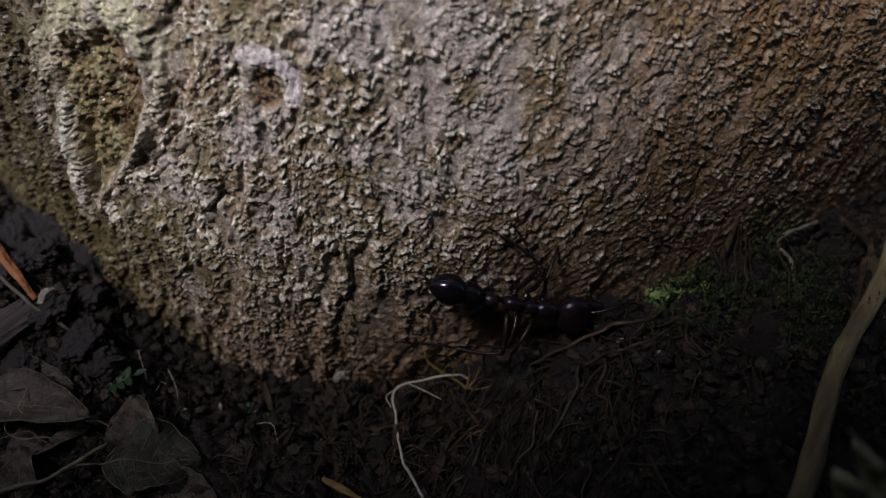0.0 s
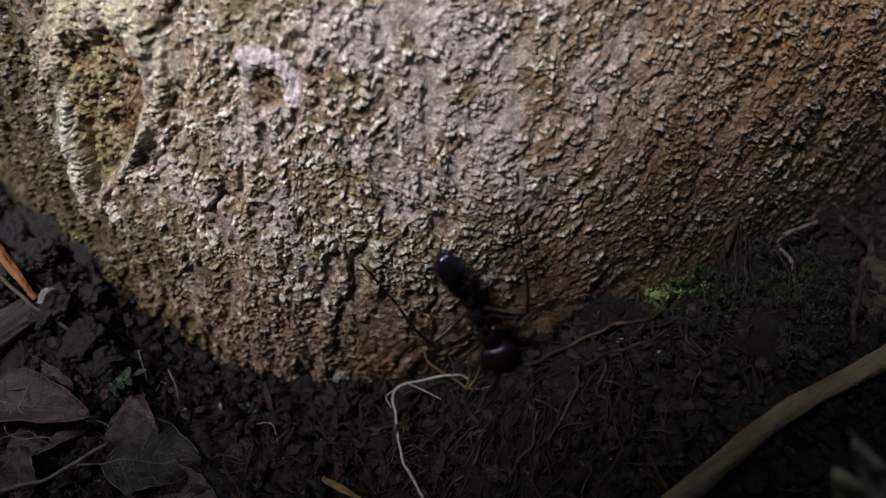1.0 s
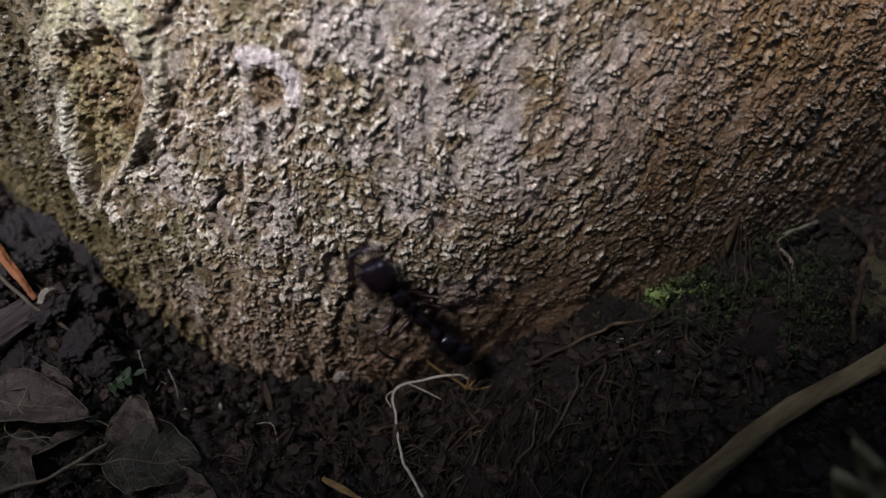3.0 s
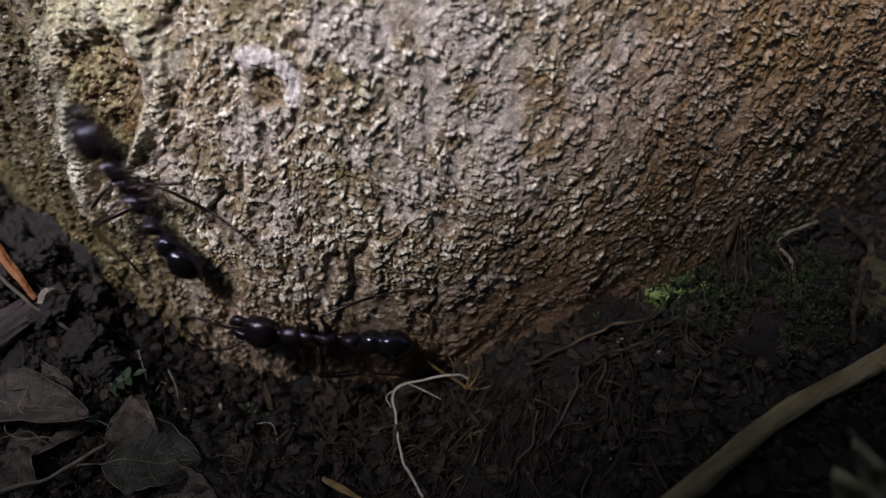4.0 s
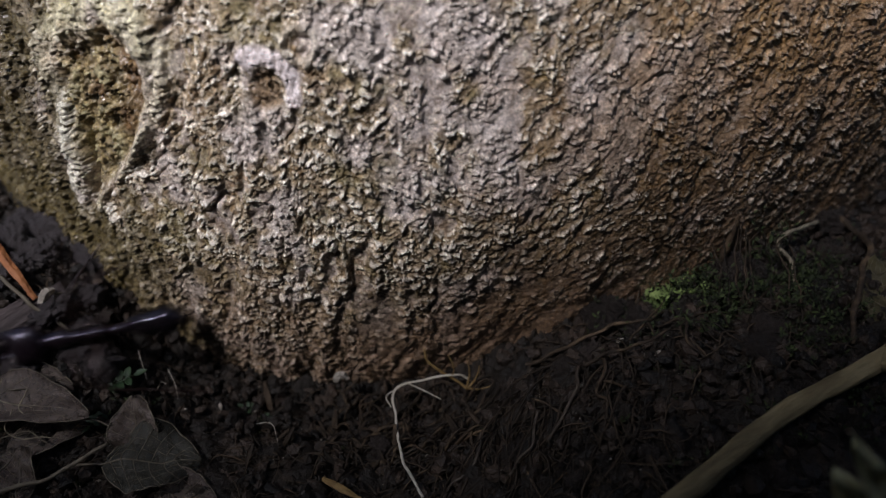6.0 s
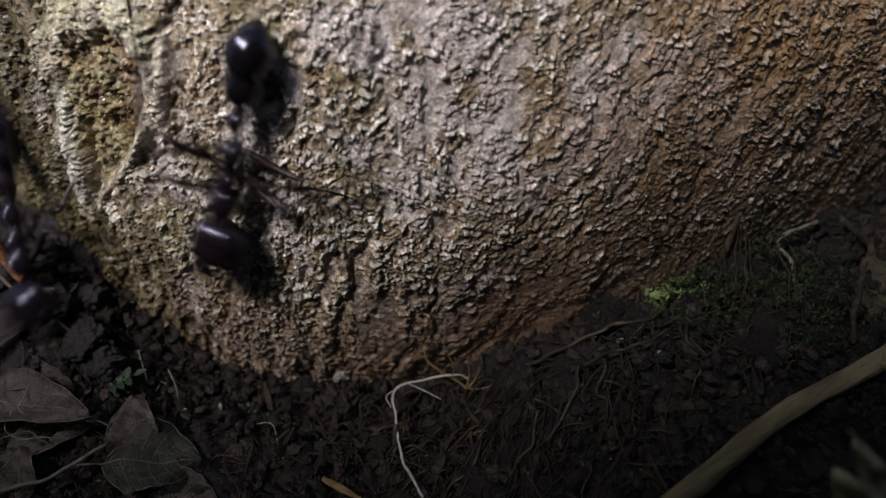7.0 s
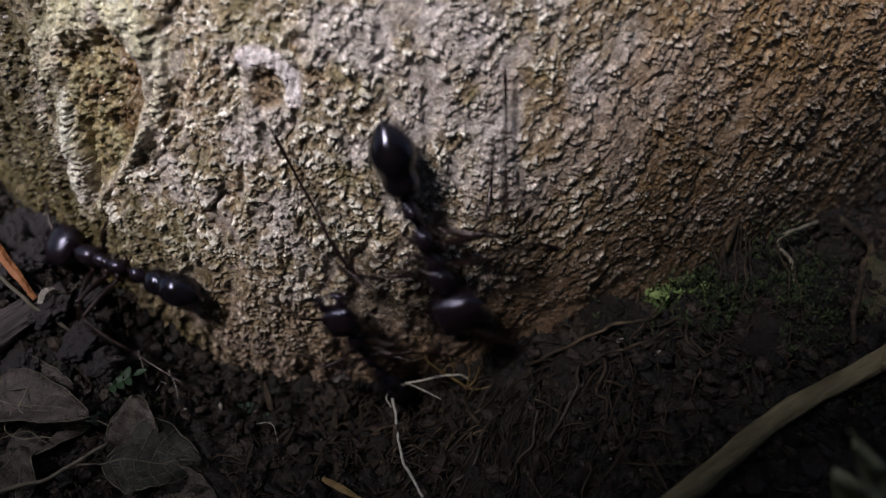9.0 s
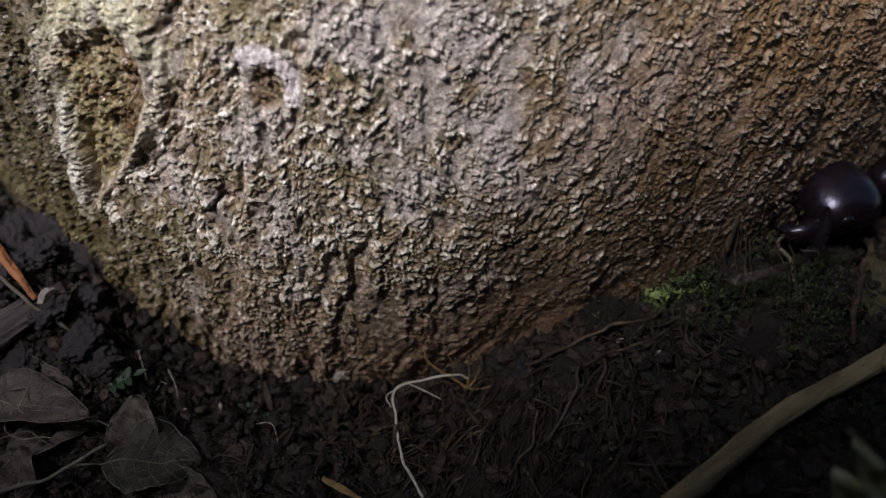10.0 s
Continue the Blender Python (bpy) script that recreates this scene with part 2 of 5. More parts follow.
def bark_relief(u, x, z):
    """The bark's height over the smooth trunk and its colour; u runs round the trunk, z up it."""
    mm = 0.001
    right = step(-0.004, 0.020, x)
    flank = step(-0.027, -0.038, x)
    wx = u + 0.60 * mm * fbm(u / (4 * mm), z / (6 * mm), 21, 3) + 0.30 * mm * fbm(u / (0.7 * mm), z / (0.6 * mm), 22, 2)
    wz = z + 0.65 * mm * fbm(u / (2.8 * mm), z / (4 * mm), 31, 3) + 0.24 * mm * fbm(u / (0.7 * mm), z / (0.6 * mm), 32, 2)
    wz = wz - 0.40 * np.clip(x + 0.004, 0, 1) * right + 0.22 * mm * right * fbm(u / (1.3 * mm), z / (1.1 * mm), 33, 3)
    lane = wx + 1.4 * mm * fbm(u / (19 * mm), z / (11 * mm), 39, 2) - (0.22 + 0.25 * right) * z
    columns = fbm(lane / (2.0 * mm), z / (9 * mm), 41, 3)
    cluster = 0.75 * (1 - 0.5 * right) * columns + 0.95 * fbm(wx / (1.35 * mm), wz / (1.6 * mm), 45, 3)
    rows = step(-0.004, -0.014, x) * fbm(lane / (1.30 * mm), z / (15 * mm), 49, 2)
    cluster = cluster + 0.80 * rows
    crust = 0.16 + 0.84 * step(-0.60, 0.25, cluster + 0.25 * right + 0.35 * flank + 0.32 * step(-0.006, -0.014, x))
    calm = 1 - 0.45 * step(-0.010, 0.020, x + 0.003 - 0.38 * z) * step(0.034, 0.012, z) - 0.45 * step(0.018, 0.004, z) * step(-0.024, -0.008, x)
    crust = crust * calm
    d1 = knot(x, z, -0.0326, 0.0300, 0.0056, 0.0090, 0.29, 0.58) + 0.09 * vnoise(u / (2 * mm), z / (2.5 * mm), 95)
    large, one, whole = scales(wx / (0.92 * mm), wz / (0.43 * mm), 51)
    small, two, part_of = scales(wx / (0.50 * mm), wz / (0.25 * mm), 61)
    tiny, three, _ = scales(wx / (0.30 * mm), wz / (0.18 * mm), 66)

    h = 0.42 * fbm(u / (13 * mm), z / (20 * mm), 81, 3) + 0.24 * (1 - 0.6 * right) * columns + 0.20 * rows
    crust = crust * (1 - 0.65 * np.exp(-((d1 - 1.08) / 0.20) ** 2))
    h = h + crust * (0.94 - 0.20 * right - 0.12 * step(0.024, 0.008, z)) * (0.15 + (0.66 + 0.15 * flank) * large * (0.55 + 0.9 * two) + 0.36 * small) + (0.06 + 0.16 * crust) * tiny
    h = h + 0.035 * fbm(u / (0.45 * mm), z / (0.35 * mm), 91, 2)
    cleft = np.exp(-(fbm(lane / (2.3 * mm), z / (14 * mm), 43, 2) / 0.06) ** 2)
    h = h - (0.18 + 0.05 * right + 0.55 * step(-0.032, -0.026, x) * step(-0.006, -0.014, x) + 0.2 * flank) * (1 - 0.6 * step(0.022, 0.010, z)) * cleft * step(-0.2, 0.4, vnoise(u / (4 * mm), z / (4 * mm), 44))
    seam = np.exp(-(fbm((wx - 0.9 * z) / (3.4 * mm), z / (9 * mm), 47, 2) / 0.05) ** 2) * step(0.004, 0.018, x)
    h = h - 0.16 * seam * step(-0.1, 0.4, vnoise(u / (6 * mm), z / (6 * mm), 48))

    # the large scar: a pear-shaped hollow with a rolled rim, mossy inside, with a slit at its foot
    above = step(0.026, 0.034, z)
    h = h + (0.75 + 0.35 * above) * (0.5 + 0.45 * vnoise(u / (1.6 * mm), z / (2 * mm), 94) + 0.3 * large) * np.exp(-((d1 - 1.17) / 0.17) ** 2)
    east_rim = step(-0.0335, -0.0300, x)
    inside = 1 - step(0.66 + 0.16 * east_rim, 1.02 - 0.02 * east_rim, d1)
    h = h + 0.55 * east_rim * np.exp(-((d1 - 1.18) / 0.20) ** 2)
    hollow = 1 - step(0.25, 0.95, d1)
    shag = fbm(u / (1.3 * mm), z / (1.5 * mm), 97, 5, 0.62)
    h = h - inside * (1.10 - 0.30 * hollow - 0.45 * shag) * (1 - 0.25 * step(0.031, 0.024, z))
    for ring, deep in ((1.48, 0.42), (1.86, 0.40), (2.30, 0.30)):
        groove = np.exp(-((d1 + 0.10 * vnoise(u / (1.5 * mm), z / (3 * mm), 92) - ring) / 0.055) ** 2)
        h = h - deep * groove * step(-0.036, -0.030, x) * step(0.042, 0.036, z) * step(-0.5, 0.1, vnoise(u / (2 * mm), z / (3 * mm), 93))
    split = -0.0349 - 0.17 * (0.0288 - z) + 0.25 * mm * vnoise(u / mm, z / (1.5 * mm), 100)
    tall = step(0.0195, 0.0215, z) * step(0.0300, 0.0285, z)
    slit = tall * np.exp(-((x - split - 0.25 * mm) / (0.42 * mm)) ** 2)
    upper = step(0.0315, 0.033, z) * step(0.0378, 0.0365, z) * np.exp(-((x + 0.0338 - 0.22 * (z - 0.035)) / (0.55 * mm)) ** 2)
    h = h - 1.9 * slit - 0.15 * upper
    lip = step(0.0195, 0.022, z) * step(0.0335, 0.031, z) * np.exp(-((x - split + 1.75 * mm) / (0.75 * mm)) ** 2)
    h = h + 0.25 * lip

    # the small scar: a hole under a smooth pale hood
    ex, ez = x + 0.0156, z - 0.0353
    d2 = np.hypot(ex / 0.0017, ez / 0.0019) + 0.10 * vnoise(u / (1.2 * mm), z / (1.2 * mm), 96)
    turn = np.arctan2(ez, ex)
    hood = np.exp(-((d2 - 1.55) / 0.48) ** 2) * step(-0.75, -0.10, turn) * step(2.75, 2.2, turn)
    h = h * (1 - 0.45 * hood) + 0.60 * hood - 0.62 * (1 - step(0.65, 1.08, d2))
    h = h + 0.30 * np.exp(-((d2 - 1.3) / 0.25) ** 2) * step(0.0, -0.6, ez / 0.0019) * (0.4 + large)
    d3 = np.hypot((x + 0.0122) / 0.0013, (z - 0.0392) / 0.0013) + 0.12 * vnoise(u / (0.8 * mm), z / (0.8 * mm), 99)
    h = h + 0.50 * np.exp(-((d3 - 1) / 0.26) ** 2) + 0.30 * np.exp(-(d3 / 0.4) ** 2)

    c = np.ones(u.shape + (3,)) * np.array((0.335, 0.258, 0.165))

    def lay(c, col, amount):
        return c + (np.array(col) - c) * np.clip(amount, 0, 1)[..., None]
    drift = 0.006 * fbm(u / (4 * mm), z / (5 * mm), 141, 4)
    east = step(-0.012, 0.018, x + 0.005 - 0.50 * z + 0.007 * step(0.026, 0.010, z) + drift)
    flat = 1 - step(0.25, 0.75, crust)
    c = lay(c, (0.42, 0.36, 0.34), flat * (0.9 - 0.6 * east) * (1 - 0.7 * flank))
    c = lay(c, (0.230, 0.135, 0.055), 0.65 * step(0.35, 1.0, fbm(u / (2.2 * mm), z / (2.6 * mm), 111, 4) + 0.25 * right))
    # Cream crests, brown gaps: bark colour with the relief's shade painted in.
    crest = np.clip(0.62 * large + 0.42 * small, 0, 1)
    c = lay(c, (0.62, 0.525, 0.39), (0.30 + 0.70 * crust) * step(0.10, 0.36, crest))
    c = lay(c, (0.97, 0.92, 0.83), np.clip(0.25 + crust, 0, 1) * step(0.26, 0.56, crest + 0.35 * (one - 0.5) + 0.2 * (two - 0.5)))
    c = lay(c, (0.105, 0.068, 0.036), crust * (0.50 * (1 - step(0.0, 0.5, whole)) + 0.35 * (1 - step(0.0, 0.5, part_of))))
    mossy = fbm(u / (3.0 * mm), z / (3.6 * mm), 121, 5, 0.65) + 0.85 * step(-0.010, -0.040, x) - 0.15
    c = lay(c, (0.205, 0.180, 0.070), 0.60 * step(0.0, 1.3, mossy) * (1 - 0.5 * step(0.3, 0.6, crest)))
    c = lay(c, (0.66, 0.60, 0.60), 0.66 * step(0.1, 0.9, fbm(u / (4 * mm), z / (5 * mm), 123, 3) + 0.9 * step(0.020, 0.032, z) * step(-0.014, -0.002, x) - 0.25))
    # Brown and olive bark; painted shade darkens the low east and the flank.
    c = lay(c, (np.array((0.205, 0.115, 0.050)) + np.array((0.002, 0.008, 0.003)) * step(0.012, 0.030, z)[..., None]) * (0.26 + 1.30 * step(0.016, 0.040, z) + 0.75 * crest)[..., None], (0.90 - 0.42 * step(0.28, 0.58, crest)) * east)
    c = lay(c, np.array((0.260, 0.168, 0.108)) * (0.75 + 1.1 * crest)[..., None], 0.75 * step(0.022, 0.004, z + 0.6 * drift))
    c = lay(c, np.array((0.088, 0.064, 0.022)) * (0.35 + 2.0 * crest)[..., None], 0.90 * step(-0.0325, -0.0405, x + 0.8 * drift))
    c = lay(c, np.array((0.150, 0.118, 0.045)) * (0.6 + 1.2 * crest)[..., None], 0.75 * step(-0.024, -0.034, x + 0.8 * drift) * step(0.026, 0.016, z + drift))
    c = lay(c, np.array((0.33, 0.255, 0.120)) * (0.85 + 0.55 * np.clip(shag, -1, 1))[..., None], 0.95 * inside)
    c = lay(c, (0.34, 0.33, 0.20), 0.7 * inside * step(0.25, 0.8, shag))
    c = lay(c, (0.16, 0.085, 0.035), 0.8 * inside * step(0.0, 0.7, vnoise(u / (2.2 * mm), z / (3 * mm), 135) + 0.9 * step(-0.0315, -0.028, x) - 0.3))
    c = lay(c, (0.66, 0.62, 0.48), (0.35 + 0.6 * one) * np.exp(-((d1 - 1.18) / 0.15) ** 2) * step(-0.5, 0.3, vnoise(u / (2 * mm), z / (3 * mm), 131) + 0.4 * above))
    c = lay(c, (0.50, 0.50, 0.30), 0.35 * above * np.exp(-((d1 - 1.25) / 0.16) ** 2) * step(0.036, 0.0385, z))
    c = lay(c, (0.76, 0.75, 0.66), 0.9 * lip * step(0.15, 0.5, one))
    c = lay(c, (0.19, 0.120, 0.055), 0.9 * (1 - step(0.75, 1.1, d2)))
    c = lay(c, (0.84, 0.77, 0.80), 0.95 * step(0.25, 0.7, hood))
    c = lay(c, (0.70, 0.64, 0.54), 0.6 * np.exp(-((d3 - 1) / 0.26) ** 2))
    return h * mm, c


def build_trunk():
    fine = np.linspace(-0.80, 0.80, 1300)
    rest = np.linspace(0.80, 2 * math.pi - 0.80, 160)[1:-1]
    a = np.concatenate([fine, rest])
    a = np.where(a > math.pi, a - 2 * math.pi, a)
    zs = np.concatenate([[-0.05, -0.03], np.linspace(-0.008, 0.046, 470), 0.046 + 2.4 * np.linspace(0, 1, 60)[1:] ** 2.2])
    x0, y0, nx, ny = trunk_plan(a)
    u = np.concatenate([[0], np.cumsum(np.hypot(np.diff(x0), np.diff(y0)))])
    A, Z = np.meshgrid(np.arange(len(a)), zs)
    U, X, Y, NX, NY = u[A], x0[A], y0[A], nx[A], ny[A]
    h, c = bark_relief(U, np.where(np.abs(a[A]) < 1.5, X, 0.05), Z)
    top = np.clip(Z - 0.046, 0, 9)
    shrink = 1 - 0.10 * np.clip(top / 2.4, 0, 1)
    cx, cy = FRONT_X + 0.03, FRONT_Y + HALF_DEEP
    px, py = X + NX * h, Y + NY * h
    lean = trunk_lean(Z)
    px, py = cx + (px - cx) * shrink, cy + (py - cy) * shrink
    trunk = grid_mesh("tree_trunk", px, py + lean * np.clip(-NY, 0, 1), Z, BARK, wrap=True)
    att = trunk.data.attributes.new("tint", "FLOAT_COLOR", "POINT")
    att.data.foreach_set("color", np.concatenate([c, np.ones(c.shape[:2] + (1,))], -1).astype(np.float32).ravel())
    return tagged(trunk, "tree trunk base with crusty grey-brown bark and two knot scars", "tree trunk", kind="structure")


build_trunk()


# ------------------------------------------------------------ the ground
def build_ground():
    def axis(a, b, n, far, m):
        inner = np.linspace(a, b, n)
        step_out = np.geomspace((b - a) / n * 1.5, far, m)
        return np.concatenate([a - step_out[::-1], inner, b + step_out])
    xs, ys = axis(-0.085, 0.085, 420, 60, 46), axis(0.012, 0.125, 290, 60, 46)
    X, Y = np.meshgrid(xs, ys)
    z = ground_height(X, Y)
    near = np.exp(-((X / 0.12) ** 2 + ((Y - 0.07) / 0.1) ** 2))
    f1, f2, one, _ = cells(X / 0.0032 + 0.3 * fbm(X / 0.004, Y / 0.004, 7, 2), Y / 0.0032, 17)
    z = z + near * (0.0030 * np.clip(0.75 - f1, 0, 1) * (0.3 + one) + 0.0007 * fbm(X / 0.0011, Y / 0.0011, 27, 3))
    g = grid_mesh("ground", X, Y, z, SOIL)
    return tagged(g, "dark damp forest soil with crumbs and hollows", "soil", kind="structure")


build_ground()

# ------------------------------------------------------------ ants
MM = 0.001


def mm(verts):
    return [(x * MM, y * MM, z * MM) for x, y, z in verts]


def body_part(name, stations, mat, parent, power=2.0, sides=16, label=""):
    v, f = loft(stations, sides, power)
    return mesh_object(name, mm(v), f, mat, parent=parent, label=label)


def egg(x0, x1, z, w, h, n=9, sharp=0.5, drop=0.0):
    """Stations of a rounded lump from x0 to x1."""
    out = []
    for k in range(n):
        a = math.pi * (0.04 + 0.92 * k / (n - 1))
        t = (1 - math.cos(a)) / 2
        r = math.sin(a) ** sharp
        out.append((x0 + (x1 - x0) * t, z - drop * t, w * r, h * r))
    return out


# name, x of the hip, yaw of the thigh, size, bend of the shank towards the front, how far it turns in
LEGS = (("front", 3.3, 28, 0.88, 3.2, 0), ("middle", 0.6, 6, 0.95, -2.8, 0), ("hind", -1.3, -6, 1.15, -7.2, 2.0))


def build_ant():
    ant = new("ant")
    tagged(ant, "large glossy black ant walking with long thin legs", "ant", "foraging ants")
    head = body_part("head", [(5.9, 3.0, 0.6, 0.5), (6.1, 3.05, 1.75, 1.1), (6.6, 3.1, 2.35, 1.45), (7.4, 3.15, 2.65, 1.7), (8.4, 3.1, 2.75, 1.75),
                              (9.4, 3.0, 2.6, 1.6), (10.2, 2.9, 2.25, 1.3), (10.7, 2.8, 1.65, 0.85), (10.85, 2.75, 0.7, 0.4)], ANT_DULL, ant, 2.4, 22)
    for s in (1, -1):
        v, f = tube(smooth_line([(10.3, 1.25 * s, 2.5), (11.5, 1.55 * s, 2.3), (12.4, 1.0 * s, 2.1), (12.9, 0.25 * s, 2.0)], 3),
                    [0.62, 0.72, 0.80, 0.82, 0.78, 0.70, 0.58, 0.46, 0.30, 0.12], 9)
        mesh_object("mandible", mm(v), f, ANT_DULL, parent=head)
        v, f = loft(egg(8.9, 9.9, 3.5, 0.42, 0.5, 6), 10)
        mesh_object("eye", mm([(x, y + 2.30 * s, z) for x, y, z in v]), f, ANT_GLOSS, parent=head)
    body_part("neck", [(4.9, 3.0, 0.65, 0.62), (5.6, 3.05, 0.45, 0.48), (6.2, 3.1, 0.6, 0.55)], ANT_DULL, ant, sides=10)
    body_part("pronotum", egg(2.2, 5.5, 3.2, 1.32, 1.3, 10, 0.6), ANT_DULL, ant)
    body_part("thorax", [(-2.6, 2.9, 0.42, 0.5), (-2.2, 3.1, 0.78, 0.95), (-1.2, 3.3, 0.96, 1.15), (-0.3, 3.15, 0.82, 1.0), (0.3, 2.85, 0.58, 0.72),
                         (0.8, 3.0, 0.74, 0.95), (1.6, 3.2, 0.95, 1.15), (2.3, 3.1, 0.85, 0.95), (2.8, 3.0, 0.7, 0.8)], ANT_DULL, ant)
    body_part("petiole", [(-5.9, 2.9, 0.4, 0.4), (-5.4, 3.1, 0.72, 0.95), (-4.7, 3.3, 0.92, 1.30), (-4.0, 3.2, 0.80, 1.10), (-3.4, 2.85, 0.42, 0.5), (-2.9, 2.8, 0.32, 0.36), (-2.5, 2.85, 0.36, 0.42)], ANT_DULL, ant)
    gaster = body_part("gaster", [(-5.8, 2.85, 0.4, 0.45), (-6.1, 2.9, 1.05, 1.05), (-6.8, 3.0, 1.55, 1.6), (-7.6, 3.0, 1.72, 1.75), (-8.3, 2.95, 1.70, 1.70),
                                  (-8.7, 2.92, 1.40, 1.45), (-8.95, 2.9, 1.66, 1.70), (-9.6, 2.88, 1.98, 1.98), (-10.5, 2.82, 2.14, 2.08), (-11.4, 2.72, 2.04, 1.95), (-12.2, 2.6, 1.56, 1.5),
                                  (-12.8, 2.5, 1.15, 1.1), (-13.2, 2.42, 0.68, 0.66), (-13.4, 2.38, 0.25, 0.25)], ANT_GLOSS, ant, sides=28)
    v, f = tube([(-13.3, 0, 2.35), (-13.9, 0, 2.25), (-14.5, 0, 2.3)], [0.14, 0.09, 0.02], 6)
    mesh_object("sting", mm(v), f, ANT_LEG, parent=gaster)
    for s, side in ((1, "left"), (-1, "right")):
        v, f = tube(smooth_line([(0, 0, 0), (1.6, 1.2 * s, 0.7), (3.4, 2.5 * s, 0.9), (4.6, 3.1 * s, 0.7)], 3),
                    [0.24] + [0.2] * 8 + [0.24], 7)
        scape = mesh_object("antenna", mm(v), f, ANT_LEG, parent=ant)
        scape.matrix_basis = pose(10.0 * MM, 1.0 * s * MM, 3.7 * MM)
        v, f = tube(smooth_line([(4.6, 3.1 * s, 0.7), (6.2, 3.0 * s, -0.1), (8.0, 2.4 * s, -1.1), (9.4, 1.8 * s, -2.0)], 3),
                    [0.2, 0.19, 0.2, 0.21, 0.2, 0.21, 0.2, 0.18, 0.15, 0.08], 7)
        mesh_object("flagellum", mm(v), f, ANT_LEG, parent=scape)
        for name, x, yaw, size, bend, turn_in in LEGS:
            knee, ankle = (0, 5.6 * s * size, 2.2), (bend * 0.9, (8.6 - turn_in) * s * size, -0.8)
            foot = (bend * 2.0, (11.2 - 2 * turn_in) * s * size, -2.4)
            v, f = tube(smooth_line([(0, 0, 0.1), (0, 1.0 * s, -0.1), (0, 2.8 * s * size, 1.1), knee], 4),
                        [0.58, 0.58, 0.50, 0.38, 0.31, 0.33, 0.37, 0.38, 0.37, 0.33, 0.29, 0.26, 0.26], 9)
            leg = mesh_object("leg", mm(v), f, ANT_LEG, parent=ant)
            leg.matrix_basis = pose(x * MM, 0.85 * s * MM, 2.5 * MM, 0, 0, yaw * s)
            v, f = tube(smooth_line([knee, (bend * 0.42, (7.1 - 0.4 * turn_in) * s * size, 0.9), ankle], 4), [0.24, 0.21, 0.20, 0.22, 0.24, 0.25, 0.24, 0.20, 0.17], 8)
            mesh_object("tibia", mm(v), f, ANT_LEG, parent=leg)
            v, f = tube(smooth_line([ankle, (bend * 1.45, (10.0 - 1.5 * turn_in) * s * size, -1.9), foot], 4), [0.14, 0.16, 0.13, 0.16, 0.14, 0.17, 0.16, 0.19, 0.11], 6)
            mesh_object("tarsus", mm(v), f, ANT_LEG, parent=leg)
    return ant


FIRST_ANT = build_ant()

# ------------------------------------------------------------ litter: materials
ROOT_PALE = grained("pale_root", [(0.3, (0.30, 0.27, 0.22)), (0.7, (0.62, 0.58, 0.50))], 900, 0.6, 0.4, 3000, 0.0003)
ROOT_TAN = grained("tan_root", [(0.3, (0.12, 0.10, 0.07)), (0.7, (0.30, 0.26, 0.19))], 800, 0.65, 0.35, 2600, 0.0003)
ROOT_BROWN = grained("brown_root", [(0.3, (0.012, 0.008, 0.005)), (0.5, (0.034, 0.022, 0.013)), (0.75, (0.13, 0.088, 0.050))], 620, 0.7, 0.35, 2500, 0.0004, 0.4)
ROOT_PALER = grained("greyish_root", [(0.3, (0.014, 0.010, 0.007)), (0.5, (0.042, 0.031, 0.023)), (0.75, (0.13, 0.105, 0.08))], 500, 0.6, 0.4, 2500, 0.0003, 0.3)
ROOT_YELLOW = grained("yellow_root", [(0.3, (0.11, 0.065, 0.022)), (0.7, (0.25, 0.165, 0.065))], 900, 0.6, 0.4)
FIBRE = grained("root_fibre", [(0.3, (0.009, 0.006, 0.004)), (0.7, (0.042, 0.028, 0.017))], 500, 0.75, 0.3, 0, 0, 0.7)
STICK = grained("stick_bark", [(0.3, (0.065, 0.051, 0.029)), (0.5, (0.180, 0.146, 0.080)), (0.72, (0.33, 0.275, 0.16))], 420, 0.8, 0.25, 1400, 0.0006, stretch=(0.25, 1, 1))
WOOD_RED = grained("red_wood", [(0.3, (0.20, 0.065, 0.022)), (0.7, (0.42, 0.17, 0.065))], 700, 0.55, 0.4, 2500, 0.0003)
WOOD_GREY = grained("grey_wood", [(0.3, (0.016, 0.012, 0.0125)), (0.7, (0.100, 0.080, 0.080))], 700, 0.8, 0.25, 1500, 0.0006, stretch=(0.2, 1, 1))
LEAF_DEAD = grained("dead_leaf", [(0.3, (0.038, 0.027, 0.023)), (0.55, (0.092, 0.070, 0.060)), (0.8, (0.23, 0.185, 0.162))], 240, 0.6, 0.4, 1500, 0.0004)
LEAF_GREY = grained("grey_leaf", [(0.3, (0.022, 0.022, 0.017)), (0.7, (0.062, 0.059, 0.047))], 260, 0.6, 0.4, 1500, 0.0004)


def let_through(m, share):
    """A thin worn leaf: part of the light passes through it."""
    n, l = m.node_tree.nodes, m.node_tree.links
    both, clear = n.new("ShaderNodeMixShader"), n.new("ShaderNodeBsdfTransparent")
    holes = ramp(n, l, noise_node(n, l, 900, 5.0, 0.7).outputs["Fac"], [(0.40, (share * 0.5,) * 3), (0.62, (min(1, share * 1.6),) * 3)])
    l.new(holes.outputs[0], both.inputs[0])
    l.new(n["Principled BSDF"].outputs[0], both.inputs[1])
    l.new(clear.outputs[0], both.inputs[2])
    l.new(both.outputs[0], n["Material Output"].inputs[0])


